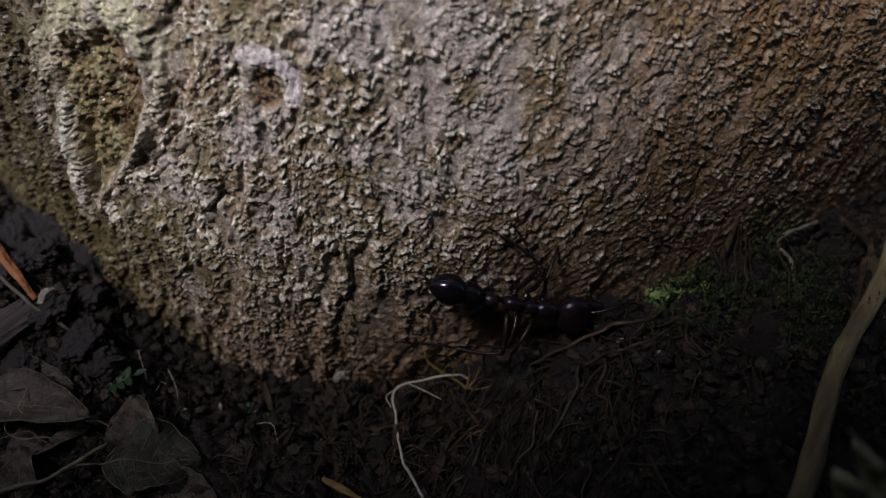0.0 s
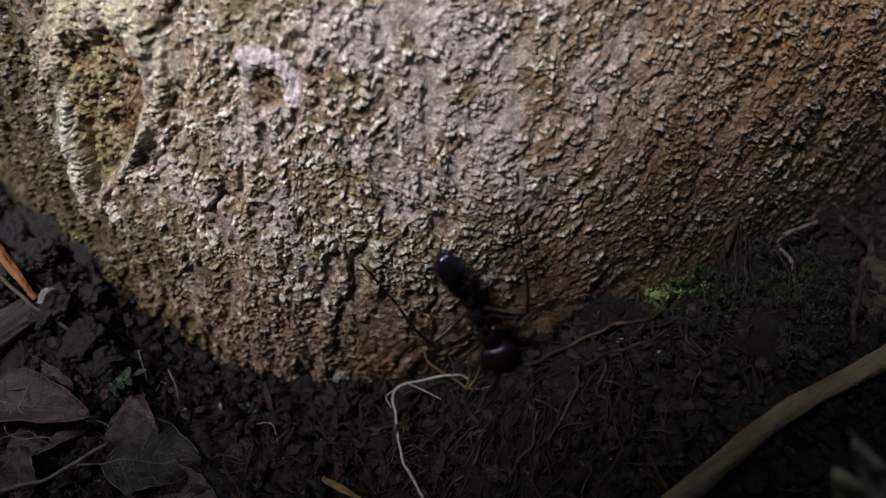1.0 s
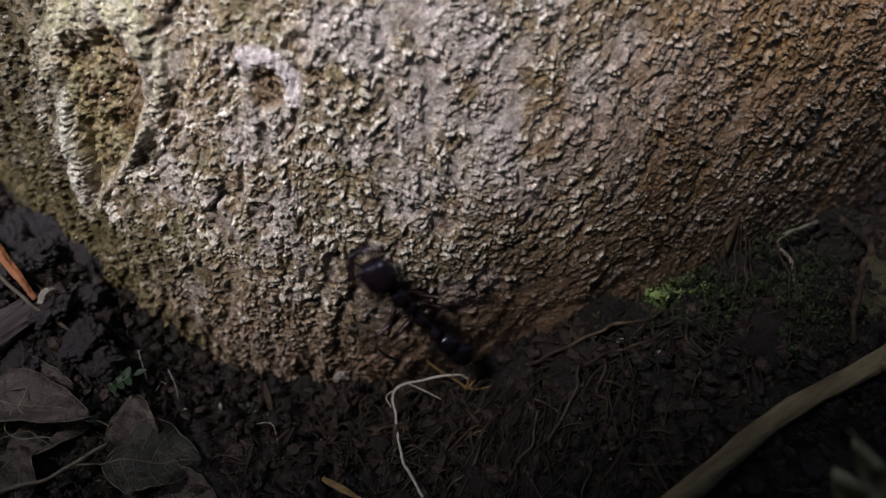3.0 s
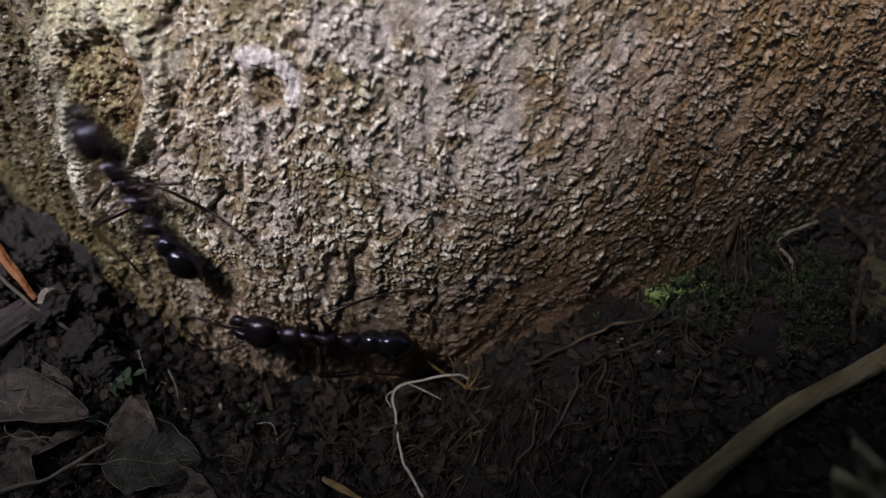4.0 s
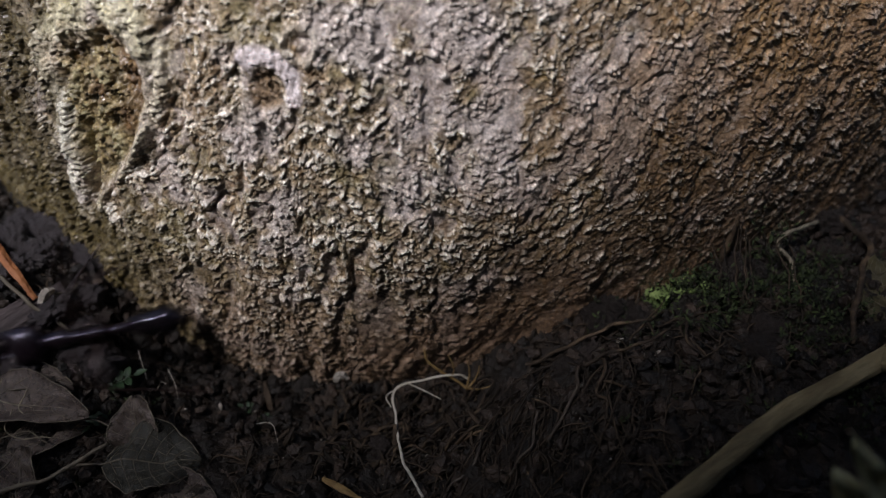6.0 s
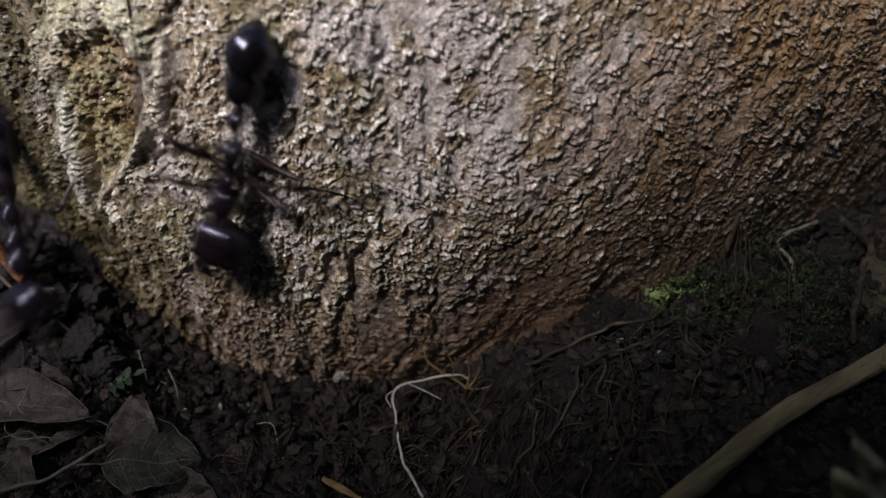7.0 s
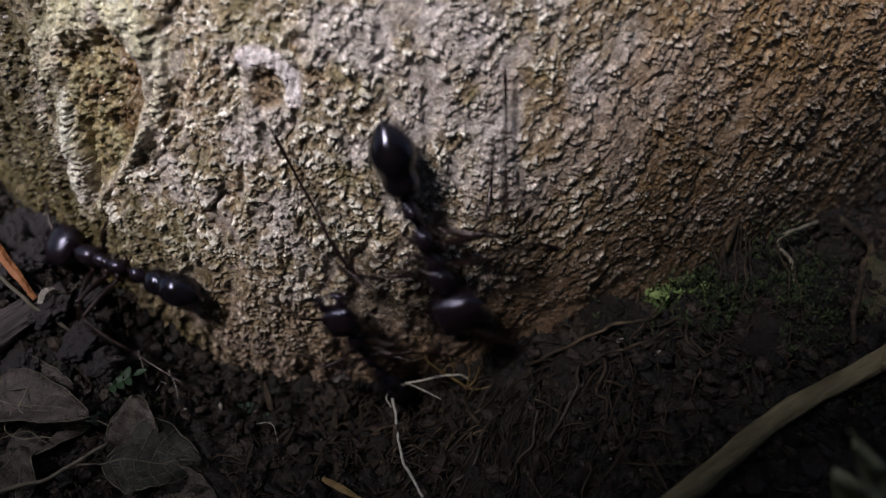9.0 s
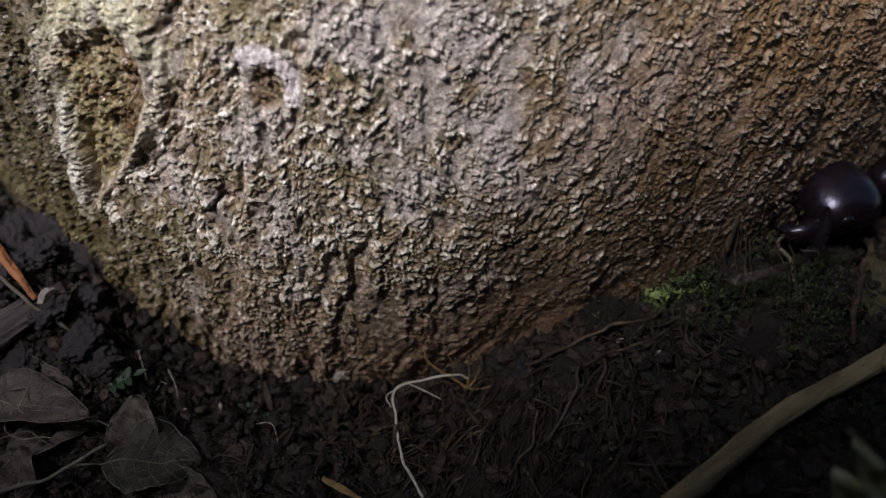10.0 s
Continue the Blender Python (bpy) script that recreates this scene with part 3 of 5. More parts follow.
let_through(LEAF_GREY, 0.40)
let_through(LEAF_DEAD, 0.22)
VEIN = grained("leaf_vein", [(0.3, (0.060, 0.049, 0.036)), (0.7, (0.15, 0.128, 0.096))], 800, 0.65, 0.3)
MOSS = grained("moss", [(0.3, (0.007, 0.011, 0.004)), (0.7, (0.036, 0.050, 0.016))], 500, 0.75, 0.25, 0, 0, 0.8)
GREEN = grained("green_leaf", [(0.3, (0.012, 0.028, 0.012)), (0.7, (0.032, 0.060, 0.025))], 700, 0.5, 0.45)
LICHEN = grained("lichen", [(0.3, (0.07, 0.11, 0.03)), (0.7, (0.24, 0.31, 0.11))], 900, 0.8, 0.2, 0, 0, 0.4)
YOUNG = grained("young_leaf", [(0.3, (0.34, 0.32, 0.15)), (0.7, (0.58, 0.56, 0.32))], 500, 0.5, 0.4)
LEAF_OLIVE = grained("olive_leaf", [(0.3, (0.030, 0.026, 0.011)), (0.7, (0.075, 0.065, 0.028))], 400, 0.6, 0.3, 1500, 0.0003)
FLAKE = grained("pale_flake", [(0.3, (0.16, 0.14, 0.12)), (0.7, (0.40, 0.36, 0.31))], 900, 0.7, 0.3, 2600, 0.0003)


def ground_at(x, y):
    return float(ground_height(np.array([float(x)]), np.array([float(y)]))[0])


def over(points):
    """Points given as x, y and height over the soil."""
    return [(x, y, ground_at(x, y) + h + 0.0006) for x, y, h in points]


# ------------------------------------------------------------ clods and crumbs
def lump_mesh(name, seed, mat, detail=5):
    bm = bmesh.new()
    bmesh.ops.create_icosphere(bm, subdivisions=detail, radius=1.0)
    for v in bm.verts:
        p = v.co.copy()
        n = noise.fractal(p * 1.3 + Vector((seed * 7.1, 0, 0)), 0.8, 2.1, 6)
        f = noise.voronoi(p * 2.6 + Vector((seed, 3, 1)))[0]
        g = noise.voronoi(p * 6.0 + Vector((seed, 1, 5)))[0]
        v.co = p * (0.88 + 0.26 * n + 0.34 * (f[1] - f[0]) + 0.20 * (g[1] - g[0]))
        v.co.z *= 0.72
    me = bpy.data.meshes.new(name)
    bm.to_mesh(me)
    bm.free()
    me.materials.append(mat)
    me.polygons.foreach_set("use_smooth", [True] * len(me.polygons))
    return me


CLOD_MESHES = [lump_mesh("clod", k, CLOD) for k in range(6)]
GREY_MESHES = [lump_mesh("grey_clod", k + 9, CLOD_GREY) for k in range(3)]


def clod(x, y, r, k, label="dark rounded clod of damp soil", sink=0.35, grey=False):
    ob = new("soil_clod", GREY_MESHES[k % 3] if grey else CLOD_MESHES[k % 6])
    ob.matrix_basis = pose(x, y, ground_at(x, y) + r * (0.7 - sink), 20 * math.sin(k * 3.1), 15 * math.cos(k * 2.3), 67 * k)
    ob.scale = (r * (1 + 0.2 * math.sin(k * 5.0)), r * (1 + 0.2 * math.cos(k * 4.0)), r)
    return tagged(ob, label, "soil clod", "soil clods at the trunk's foot")


clod(-0.0437, 0.0494, 0.0019, 0, "grey-brown clod of soil beside the trunk", 0.2, True)
clod(-0.0365, 0.0506, 0.0026, 1, "grey-brown clod of soil beside the trunk", 0.15, True)
clod(-0.0453, 0.0607, 0.0024, 2, "large grey clod of soil against the bark", 0.25, True)
clod(-0.0505, 0.0680, 0.0024, 3, "large grey clod of soil against the bark", 0.25, True)
clod(-0.0420, 0.0650, 0.0019, 4, "large grey clod of soil against the bark", 0.25, True)
clod(0.0175, 0.0549, 0.0026, 5, "dark round clod of soil under a root")
clod(0.0228, 0.0600, 0.0022, 0, "dark round clod of soil under a root")
clod(0.0310, 0.0588, 0.0019, 3, "dark upright clod of soil overgrown with moss", -0.1)
clod(0.0336, 0.0584, 0.0018, 1, "dark upright clod of soil overgrown with moss", -0.1)
clod(0.0205, 0.0535, 0.0024, 4, "dark round clod of soil under a root")
clod(0.0440, 0.0668, 0.0028, 2, "large dark clod of soil against the bark")
rng = np.random.RandomState(44)
for k in range(16):
    clod(rng.uniform(-0.053, -0.036), rng.uniform(0.050, 0.070), rng.uniform(0.0012, 0.0025), k + 3, "grey-brown clod of soil beside the trunk", 0.1, True)
rng = np.random.RandomState(4)
made = 0
while made < 62:
    x, y = rng.uniform(-0.056, 0.056), rng.uniform(0.030, 0.078)
    if trunk_front(np.array(x), np.array(0.004)) - 0.001 < y:
        continue
    clod(x, y, rng.uniform(0.0007, 0.0019), made)
    made += 1


def crumbs():
    """The small loose crumbs over the soil."""
    base = bmesh.new()
    bmesh.ops.create_icosphere(base, subdivisions=1, radius=1.0)
    bv = np.array([v.co[:] for v in base.verts])
    bf = np.array([[v.index for v in f.verts] for f in base.faces])
    base.free()
    r = np.random.RandomState(11)
    n = 20000
    x, y = r.uniform(-0.062, 0.062, n), r.uniform(0.026, 0.085, n)
    keep = y < trunk_front(x, 0.004) + 0.0006
    edge = np.abs(y - trunk_front(x, 0.004)) < 0.004
    keep &= (r.uniform(0, 1, n) < 0.75) | edge
    x, y = x[keep], y[keep]
    n = len(x)
    s = 0.00016 + 0.00075 * r.uniform(0, 1, n) ** 2.8
    z = ground_height(x, y) + 0.0005 + s * 0.4 + 0.0006 * r.uniform(0, 1, n) ** 2
    v = bv[None] * (1 + 0.35 * r.uniform(-1, 1, (n, len(bv), 1))) * s[:, None, None] * r.uniform(0.6, 1.3, (n, 1, 3))
    a = r.uniform(0, 6.28, n)
    ca, sa = np.cos(a)[:, None], np.sin(a)[:, None]
    v = np.stack([v[..., 0] * ca - v[..., 1] * sa, v[..., 0] * sa + v[..., 1] * ca, v[..., 2]], -1)
    v = v + np.stack([x, y, z], -1)[:, None, :]
    f = bf[None] + (np.arange(n) * len(bv))[:, None, None]
    ob = mesh_object("soil_crumbs", v.reshape(-1, 3), f.reshape(-1, 3).tolist(), CRUMB, smooth=False)
    tagged(ob, "loose dark crumbs of soil over the ground", "soil crumbs", kind="stuff")


crumbs()


def pale_specks():
    """Tiny pale bits between the crumbs, for specks and in place of bright glints."""
    r = np.random.RandomState(31)
    verts, faces = [], []
    for k in range(150):
        x, y = r.uniform(-0.050, 0.030), r.uniform(0.034, 0.062)
        if y > float(trunk_front(np.array(x), np.array(0.0))) - 0.0005:
            continue
        s, a = 0.00004 + 0.00012 * r.uniform(0, 1) ** 3, r.uniform(0, 6.28)
        at = Vector((x, y, ground_at(x, y) + 0.0013))
        along = Vector((math.cos(a), math.sin(a), r.uniform(-0.5, 0.8))) * s * r.uniform(1, 2.4)
        v, f = tube([at - along, at, at + along], [s * 0.4, s, s * 0.3], 5)
        o = len(verts)
        verts += v
        faces += [tuple(i + o for i in q) for q in f]
    tagged(mesh_object("pale_specks", verts, faces, FLAKE, smooth=False), "tiny pale specks and modelled glints on dark soil", "grit", kind="stuff")


pale_specks()


# ------------------------------------------------------------ roots and fibres
def strand(name, points, r0, r1, mat, label, category="root", group="", wobble=0.0, sides=7, parent=None, per=6, seed=1):
    line = smooth_line(points, per)
    if wobble:
        line = [p + wobble * Vector(noise.noise_vector(p * 420 + Vector((seed * 3.7, 0, 0)))) for p in line]
    n = len(line)
    radii = [(r0 + (r1 - r0) * k / (n - 1)) * (1 + 0.22 * noise.noise(line[k] * 900 + Vector((seed, 0, 0)))) for k in range(n)]
    v, f = tube(line, radii, sides)
    ob = mesh_object(name, v, f, mat, parent=parent)
    if not parent:
        tagged(ob, label, category, group)
    return ob


white = strand("rootlet", [(0.0030, 0.0513, 0.0021), (0.0012, 0.0512, 0.0033), (-0.0018, 0.0508, 0.0031), (-0.0049, 0.0503, 0.0023), (-0.0055, 0.0490, 0.0019),
                           (-0.0050, 0.0462, 0.0019), (-0.0044, 0.0425, 0.0021), (-0.0034, 0.0392, 0.0033), (-0.0019, 0.0360, 0.0045)],
               0.00013, 0.00015, ROOT_PALE, "thin white rootlet bent sharply over the soil", wobble=0.00025)
strand("branch", [(-0.0040, 0.0505, 0.0028), (-0.0020, 0.0496, 0.0025), (-0.0002, 0.0488, 0.0021)], 0.00007, 0.00004, ROOT_PALE, "", parent=white)
strand("branch", [(-0.0050, 0.0502, 0.0021), (-0.0062, 0.0492, 0.0021), (-0.0056, 0.0478, 0.0020)], 0.00007, 0.00006, ROOT_PALE, "", parent=white)
yellow = strand("rootlet", [(-0.0020, 0.0522, 0.0064), (-0.0014, 0.0517, 0.0048), (0.0006, 0.0512, 0.0030), (0.0028, 0.0507, 0.0014)],
                0.00012, 0.00017, ROOT_YELLOW, "thin branching yellow rootlet at the trunk's foot", wobble=0.0003)
for pts in ([(0.0008, 0.0511, 0.0029), (0.0012, 0.0514, 0.0044), (0.0006, 0.0518, 0.0060)],
            [(0.0026, 0.0508, 0.0016), (0.0028, 0.0513, 0.0036), (0.0026, 0.0517, 0.0054)],
            [(0.0028, 0.0507, 0.0015), (0.0036, 0.0512, 0.0030), (0.0040, 0.0515, 0.0046)],
            [(0.0028, 0.0507, 0.0015), (0.0040, 0.0506, 0.0016), (0.0052, 0.0507, 0.0020)]):
    strand("branch", pts, 0.00012, 0.00005, ROOT_YELLOW, "", parent=yellow, wobble=0.0002)
brown = strand("root", [(0.0066, 0.0519, 0.0028), (0.0096, 0.0514, 0.0053), (0.0122, 0.0512, 0.0075), (0.0153, 0.0514, 0.0097), (0.0181, 0.0521, 0.0108), (0.0211, 0.0526, 0.0114), (0.0251, 0.0550, 0.0105)],
               0.00023, 0.00017, ROOT_BROWN, "brown root running up beside the trunk's foot", wobble=0.0008)
strand("branch", [(0.0185, 0.0483, 0.0128), (0.0197, 0.0498, 0.0127), (0.0209, 0.0513, 0.0126), (0.0224, 0.0531, 0.0121), (0.0237, 0.0551, 0.0114)], 0.00012, 0.00009, ROOT_BROWN, "", parent=brown, wobble=0.0002)
strand("root", [(0.0135, 0.0454, 0.0125), (0.0158, 0.0463, 0.0133), (0.0185, 0.0465, 0.0142), (0.0205, 0.0473, 0.0143), (0.0224, 0.0486, 0.0143)], 0.00019, 0.00012, ROOT_BROWN, "forked brown root over dark soil", wobble=0.0005, seed=3)
strand("root", [(0.0160, 0.0469, 0.0124), (0.0152, 0.0444, 0.0127), (0.0145, 0.0429, 0.0124), (0.0152, 0.0414, 0.0124), (0.0152, 0.0398, 0.0121)], 0.00019, 0.00013, ROOT_BROWN, "forked brown root over dark soil", wobble=0.0005, seed=4)
strand("root", [(0.0137, 0.0462, 0.0115), (0.0129, 0.0438, 0.0117), (0.0123, 0.0425, 0.0114), (0.0111, 0.0409, 0.0104), (0.0099, 0.0391, 0.0092)], 0.00020, 0.00014, ROOT_PALER, "greyish root bent down into the soil", wobble=0.0005, seed=5)
strand("root", [(0.0242, 0.0500, 0.0131), (0.0239, 0.0474, 0.0139), (0.0249, 0.0452, 0.0137)], 0.00017, 0.00010, ROOT_BROWN, "forked brown root over dark soil", wobble=0.0005, seed=6)
strand("root", [(0.0092, 0.0425, 0.0093), (0.0088, 0.0409, 0.0089), (0.0084, 0.0394, 0.0082), (0.0068, 0.0383, 0.0069), (0.0061, 0.0372, 0.0063)], 0.00017, 0.00012, ROOT_PALER, "greyish root bent down into the soil", wobble=0.0005, seed=7)
strand("root", [(0.0040, 0.0424, 0.0054), (0.0035, 0.0404, 0.0051), (0.0027, 0.0390, 0.0045), (0.0009, 0.0380, 0.0036), (0.0002, 0.0369, 0.0034)], 0.00020, 0.00013, ROOT_PALER, "greyish root bent down into the soil", wobble=0.0005, seed=8)
strand("root", [(0.0114, 0.0423, 0.0107), (0.0108, 0.0410, 0.0101), (0.0102, 0.0396, 0.0093)], 0.00017, 0.00012, ROOT_BROWN, "forked brown root over dark soil", wobble=0.0005, seed=9)
strand("root", [(-0.0011, 0.0442, 0.0013), (-0.0023, 0.0434, 0.0013), (-0.0037, 0.0424, 0.0014), (-0.0049, 0.0412, 0.0015)], 0.00017, 0.00010, ROOT_PALER, "greyish root bent down into the soil", wobble=0.0005, seed=10)
strand("root", [(-0.0054, 0.0479, -0.0021), (-0.0072, 0.0471, -0.0018), (-0.0087, 0.0456, -0.0005)], 0.00023, 0.00014, ROOT_BROWN, "forked brown root over dark soil", wobble=0.0005, seed=11)
strand("root", [(0.0426, 0.0643, 0.0139), (0.0391, 0.0617, 0.0157), (0.0365, 0.0600, 0.0160), (0.0362, 0.0597, 0.0147), (0.0373, 0.0592, 0.0135), (0.0376, 0.0578, 0.0134), (0.0372, 0.0550, 0.0130)],
       0.00024, 0.00020, ROOT_TAN, "pale root arching out of the dark moss", wobble=0.0003, seed=6)
strand("root", [(0.0455, 0.0658, 0.0133), (0.0464, 0.0627, 0.0138), (0.0456, 0.0588, 0.0153), (0.0439, 0.0567, 0.0153), (0.0427, 0.0539, 0.0152), (0.0405, 0.0498, 0.0147), (0.0400, 0.0474, 0.0133)],
       0.00040, 0.00026, ROOT_BROWN, "brown root hanging over dark moss", wobble=0.0004, seed=7)
strand("root", [(0.0345, 0.0634, 0.0227), (0.0330, 0.0622, 0.0212), (0.0312, 0.0606, 0.0187), (0.0305, 0.0594, 0.0142), (0.0302, 0.0585, 0.0102)], 0.00022, 0.00048, ROOT_BROWN,
       "grey-brown stem standing against the bark", wobble=0.0003, seed=8)
for k, pts in enumerate(([(-0.0331, 0.0524, 0.0060), (-0.0326, 0.0510, 0.0036), (-0.0319, 0.0494, 0.0012)],
                         [(-0.0303, 0.0514, 0.0040), (-0.0293, 0.0500, 0.0030), (-0.0289, 0.0482, 0.0006)],
                         [(-0.0316, 0.0500, 0.0020), (-0.0308, 0.0504, 0.0032), (-0.0301, 0.0500, 0.0034)],
                         [(-0.0202, 0.0462, 0.0012), (-0.0180, 0.0455, 0.0024), (-0.0172, 0.0440, 0.0010)],
                         [(-0.0222, 0.0425, 0.0014), (-0.0216, 0.0415, 0.0012), (-0.0214, 0.0404, 0.0010)])):
    strand("thread", pts, 0.00005, 0.00003, ROOT_PALE, "fine pale thread standing in the soil", "root hair", "pale threads", wobble=0.0002, seed=k + 20, sides=5)
for k, (x, y) in enumerate(((-0.0415, 0.0425), (-0.0388, 0.0418), (-0.0440, 0.0400))):
    z = ground_at(x, y) + 0.0022
    strand("rootlet", [(x, y, z - 0.002), (x + 0.0012, y + 0.0012, z), (x + 0.0036, y + 0.0016, z + 0.0004), (x + 0.0058, y + 0.0004, z + 0.0002)], 0.00010, 0.00008, VEIN,
           "fine looping rootlet over dead leaves", wobble=0.0006, seed=30 + k, sides=5)
rng = np.random.RandomState(9)
for k in range(34):
    x, y = rng.uniform(-0.006, 0.034), rng.uniform(0.034, 0.054)
    if y > trunk_front(np.array(x), np.array(0.0)) - 0.002:
        continue
    a = rng.uniform(-2.4, -0.6)
    length = rng.uniform(0.004, 0.010)
    pts = []
    for j in range(4):
        px, py = x + math.cos(a) * length * j / 3, y + math.sin(a) * length * j / 3
        pts.append((px, py, ground_at(px, py) + 0.0008 + 0.0012 * math.sin(j * 1.2 + k)))
        a += rng.uniform(-0.4, 0.4)
    strand("rootlet", pts, rng.uniform(0.00008, 0.00019), 0.00006, ROOT_BROWN if k % 3 else FIBRE,
           "thin brown rootlet over the dark soil", "root", "brown rootlets", wobble=0.0003, seed=40 + k, sides=5)


def fibre_mat(name, n, region, seed, length, radius, rise, mat, label, way=None, spread=0.5):
    """Many fine fibres in one mesh."""
    r = np.random.RandomState(seed)
    verts, faces = [], []
    for k in range(n):
        x, y = r.uniform(region[0], region[1]), r.uniform(region[2], region[3])
        if y > float(trunk_front(np.array(x), np.array(0.0))) + 0.0005:
            continue
        a, l = r.uniform(0, 6.28) if way is None else r.normal(way, spread), r.uniform(*length)
        pts = []
        bow = r.uniform(0.2, 1.0) * rise
        for j in range(4):
            px, py = x + math.cos(a) * l * j / 3, y + math.sin(a) * l * j / 3
            pts.append((px, py, ground_at(px, py) + 0.0006 + bow * math.sin(math.pi * (j + 0.4) / 3.6)))
            a += r.uniform(-0.5, 0.5) * (1.0 if way is None else 0.45)
        line = smooth_line(pts, 3)
        rad = r.uniform(*radius)
        v, f = tube(line, [rad * (1 - 0.6 * j / len(line)) for j in range(len(line))], 4)
        o = len(verts)
        verts += v
        faces += [tuple(i + o for i in q) for q in f]
    return tagged(mesh_object(name, verts, faces, mat), label, "root fibres", kind="stuff")


fibre_mat("root_fibres", 620, (-0.022, 0.036, 0.032, 0.058), 61, (0.002, 0.007), (0.00005, 0.00013), 0.0016, FIBRE, "mat of fine brown root fibres in the soil")
fibre_mat("root_fibres", 110, (-0.001, 0.019, 0.035, 0.051), 63, (0.004, 0.011), (0.00004, 0.00014), 0.0024, FIBRE, "fringe of brown root fibres hanging over the soil", -2.0, 0.35)
fibre_mat("root_fibres", 130, (-0.013, 0.004, 0.040, 0.0525), 64, (0.0012, 0.004), (0.00008, 0.00022), 0.0026, ROOT_BROWN, "torn brown bark fibres at the trunk's foot", 1.2, 0.9)
fibre_mat("root_fibres", 260, (-0.056, -0.02, 0.032, 0.064), 62, (0.002, 0.006), (0.00004, 0.00010), 0.0014, FIBRE, "scattered fine brown fibres among soil crumbs")


for k in range(9):
    x = 0.0288 + 0.0009 * k + 0.0007 * math.sin(7.3 * k)
    strand("rootlet", over([(x + 0.0006 * math.sin(3 * k), 0.0612 - 0.0004 * k, 0.0060), (x, 0.0592, 0.0040), (x + 0.0004 * math.cos(2 * k), 0.0565, 0.0034), (x - 0.0004, 0.0540 - 0.0003 * k, 0.0012)]),
           0.00006, 0.00010, FIBRE, "thin brown rootlet hanging among moss", "root", "hanging rootlets", wobble=0.0007, seed=80 + k, sides=5)
for k, (x, y) in enumerate(((-0.0442, 0.0440), (-0.0418, 0.0432), (-0.0425, 0.0410))):
    strand("rootlet", over([(x, y + 0.0024, 0.0030), (x + 0.0004, y, 0.0036), (x + 0.0020, y - 0.0006, 0.0034), (x + 0.0046, y - 0.0002, 0.0032)]), 0.00007, 0.00005, ROOT_TAN,
           "fine looping rootlet over dead leaves", wobble=0.0005, seed=95 + k, sides=5)

# ------------------------------------------------------------ moss and small plants
def moss_patch(region, n, seed, mat, label, tall=0.0022, leaf=0.0005):
    """Shoots with small pointed leaves."""
    r = np.random.RandomState(seed)
    verts, faces = [], []
    for k in range(n):
        x, y = r.normal(region[0], region[2]), r.normal(region[1], region[3])
        if y > float(trunk_front(np.array(x), np.array(0.01))) + 0.0003:
            continue
        clump = float(fbm(np.array(x / 0.0034), np.array(y / 0.0034), 301, 2))
        if clump < r.uniform(-0.5, 0.35):
            continue
        z = ground_at(x, y) + 0.0003
        h = tall * (0.55 + 0.7 * max(0.0, clump)) * r.uniform(0.4, 1.2)
        tilt = Vector((r.uniform(-0.5, 0.5), r.uniform(-0.7, 0.2), 1)).normalized()
        for j in range(9):
            base = Vector((x, y, z)) + tilt * (h * j / 8)
            a = j * 2.4 + r.uniform(0, 1)
            out = (Vector((math.cos(a), math.sin(a), 0.7))).normalized()
            l = leaf * r.uniform(0.6, 1.3) * (1 - 0.4 * j / 8)
            side = out.cross(tilt).normalized() * l * 0.22
            o = len(verts)
            verts += [base - side * 0.5, base + out * l * 0.5 - side, base + out * l, base + out * l * 0.5 + side, base + side * 0.5,
                      base + out * l * 0.5 - tilt * l * 0.12]
            faces += [(o, o + 1, o + 5), (o + 1, o + 2, o + 5), (o + 2, o + 3, o + 5), (o + 3, o + 4, o + 5), (o, o + 4, o + 3, o + 2, o + 1)]
    return tagged(mesh_object("moss", verts, faces, mat, smooth=False), label, "moss", kind="stuff")


moss_patch((0.0290, 0.0575, 0.0055, 0.0040), 420, 71, MOSS, "dark green moss growing on the soil", 0.0026)
moss_patch((0.0400, 0.0560, 0.0060, 0.0060), 420, 72, MOSS, "dark green moss growing on the soil", 0.0030)
moss_patch((0.0330, 0.0460, 0.0080, 0.0050), 300, 73, MOSS, "dark green moss growing on the soil", 0.0030, 0.0006)
moss_patch((0.0232, 0.0562, 0.0010, 0.0006), 60, 74, LICHEN, "pale green lichen tuft beside the bark", 0.0036, 0.0010)
moss_patch((0.0258, 0.0566, 0.0012, 0.0007), 45, 75, LICHEN, "pale green lichen tuft beside the bark", 0.0026, 0.0008)
moss_patch((0.0270, 0.0560, 0.0050, 0.0030), 220, 77, MOSS, "dark green moss growing on the soil", 0.0050, 0.0007)
moss_patch((0.0360, 0.0545, 0.0070, 0.0040), 320, 78, MOSS, "dark green moss growing on the soil", 0.0054, 0.0008)
moss_patch((-0.0100, 0.0470, 0.0070, 0.0030), 40, 79, MOSS, "sparse dark moss between soil clods", 0.0012)
moss_patch((-0.0380, 0.0480, 0.0045, 0.0040), 90, 76, MOSS, "sparse dark moss between soil clods", 0.0014)


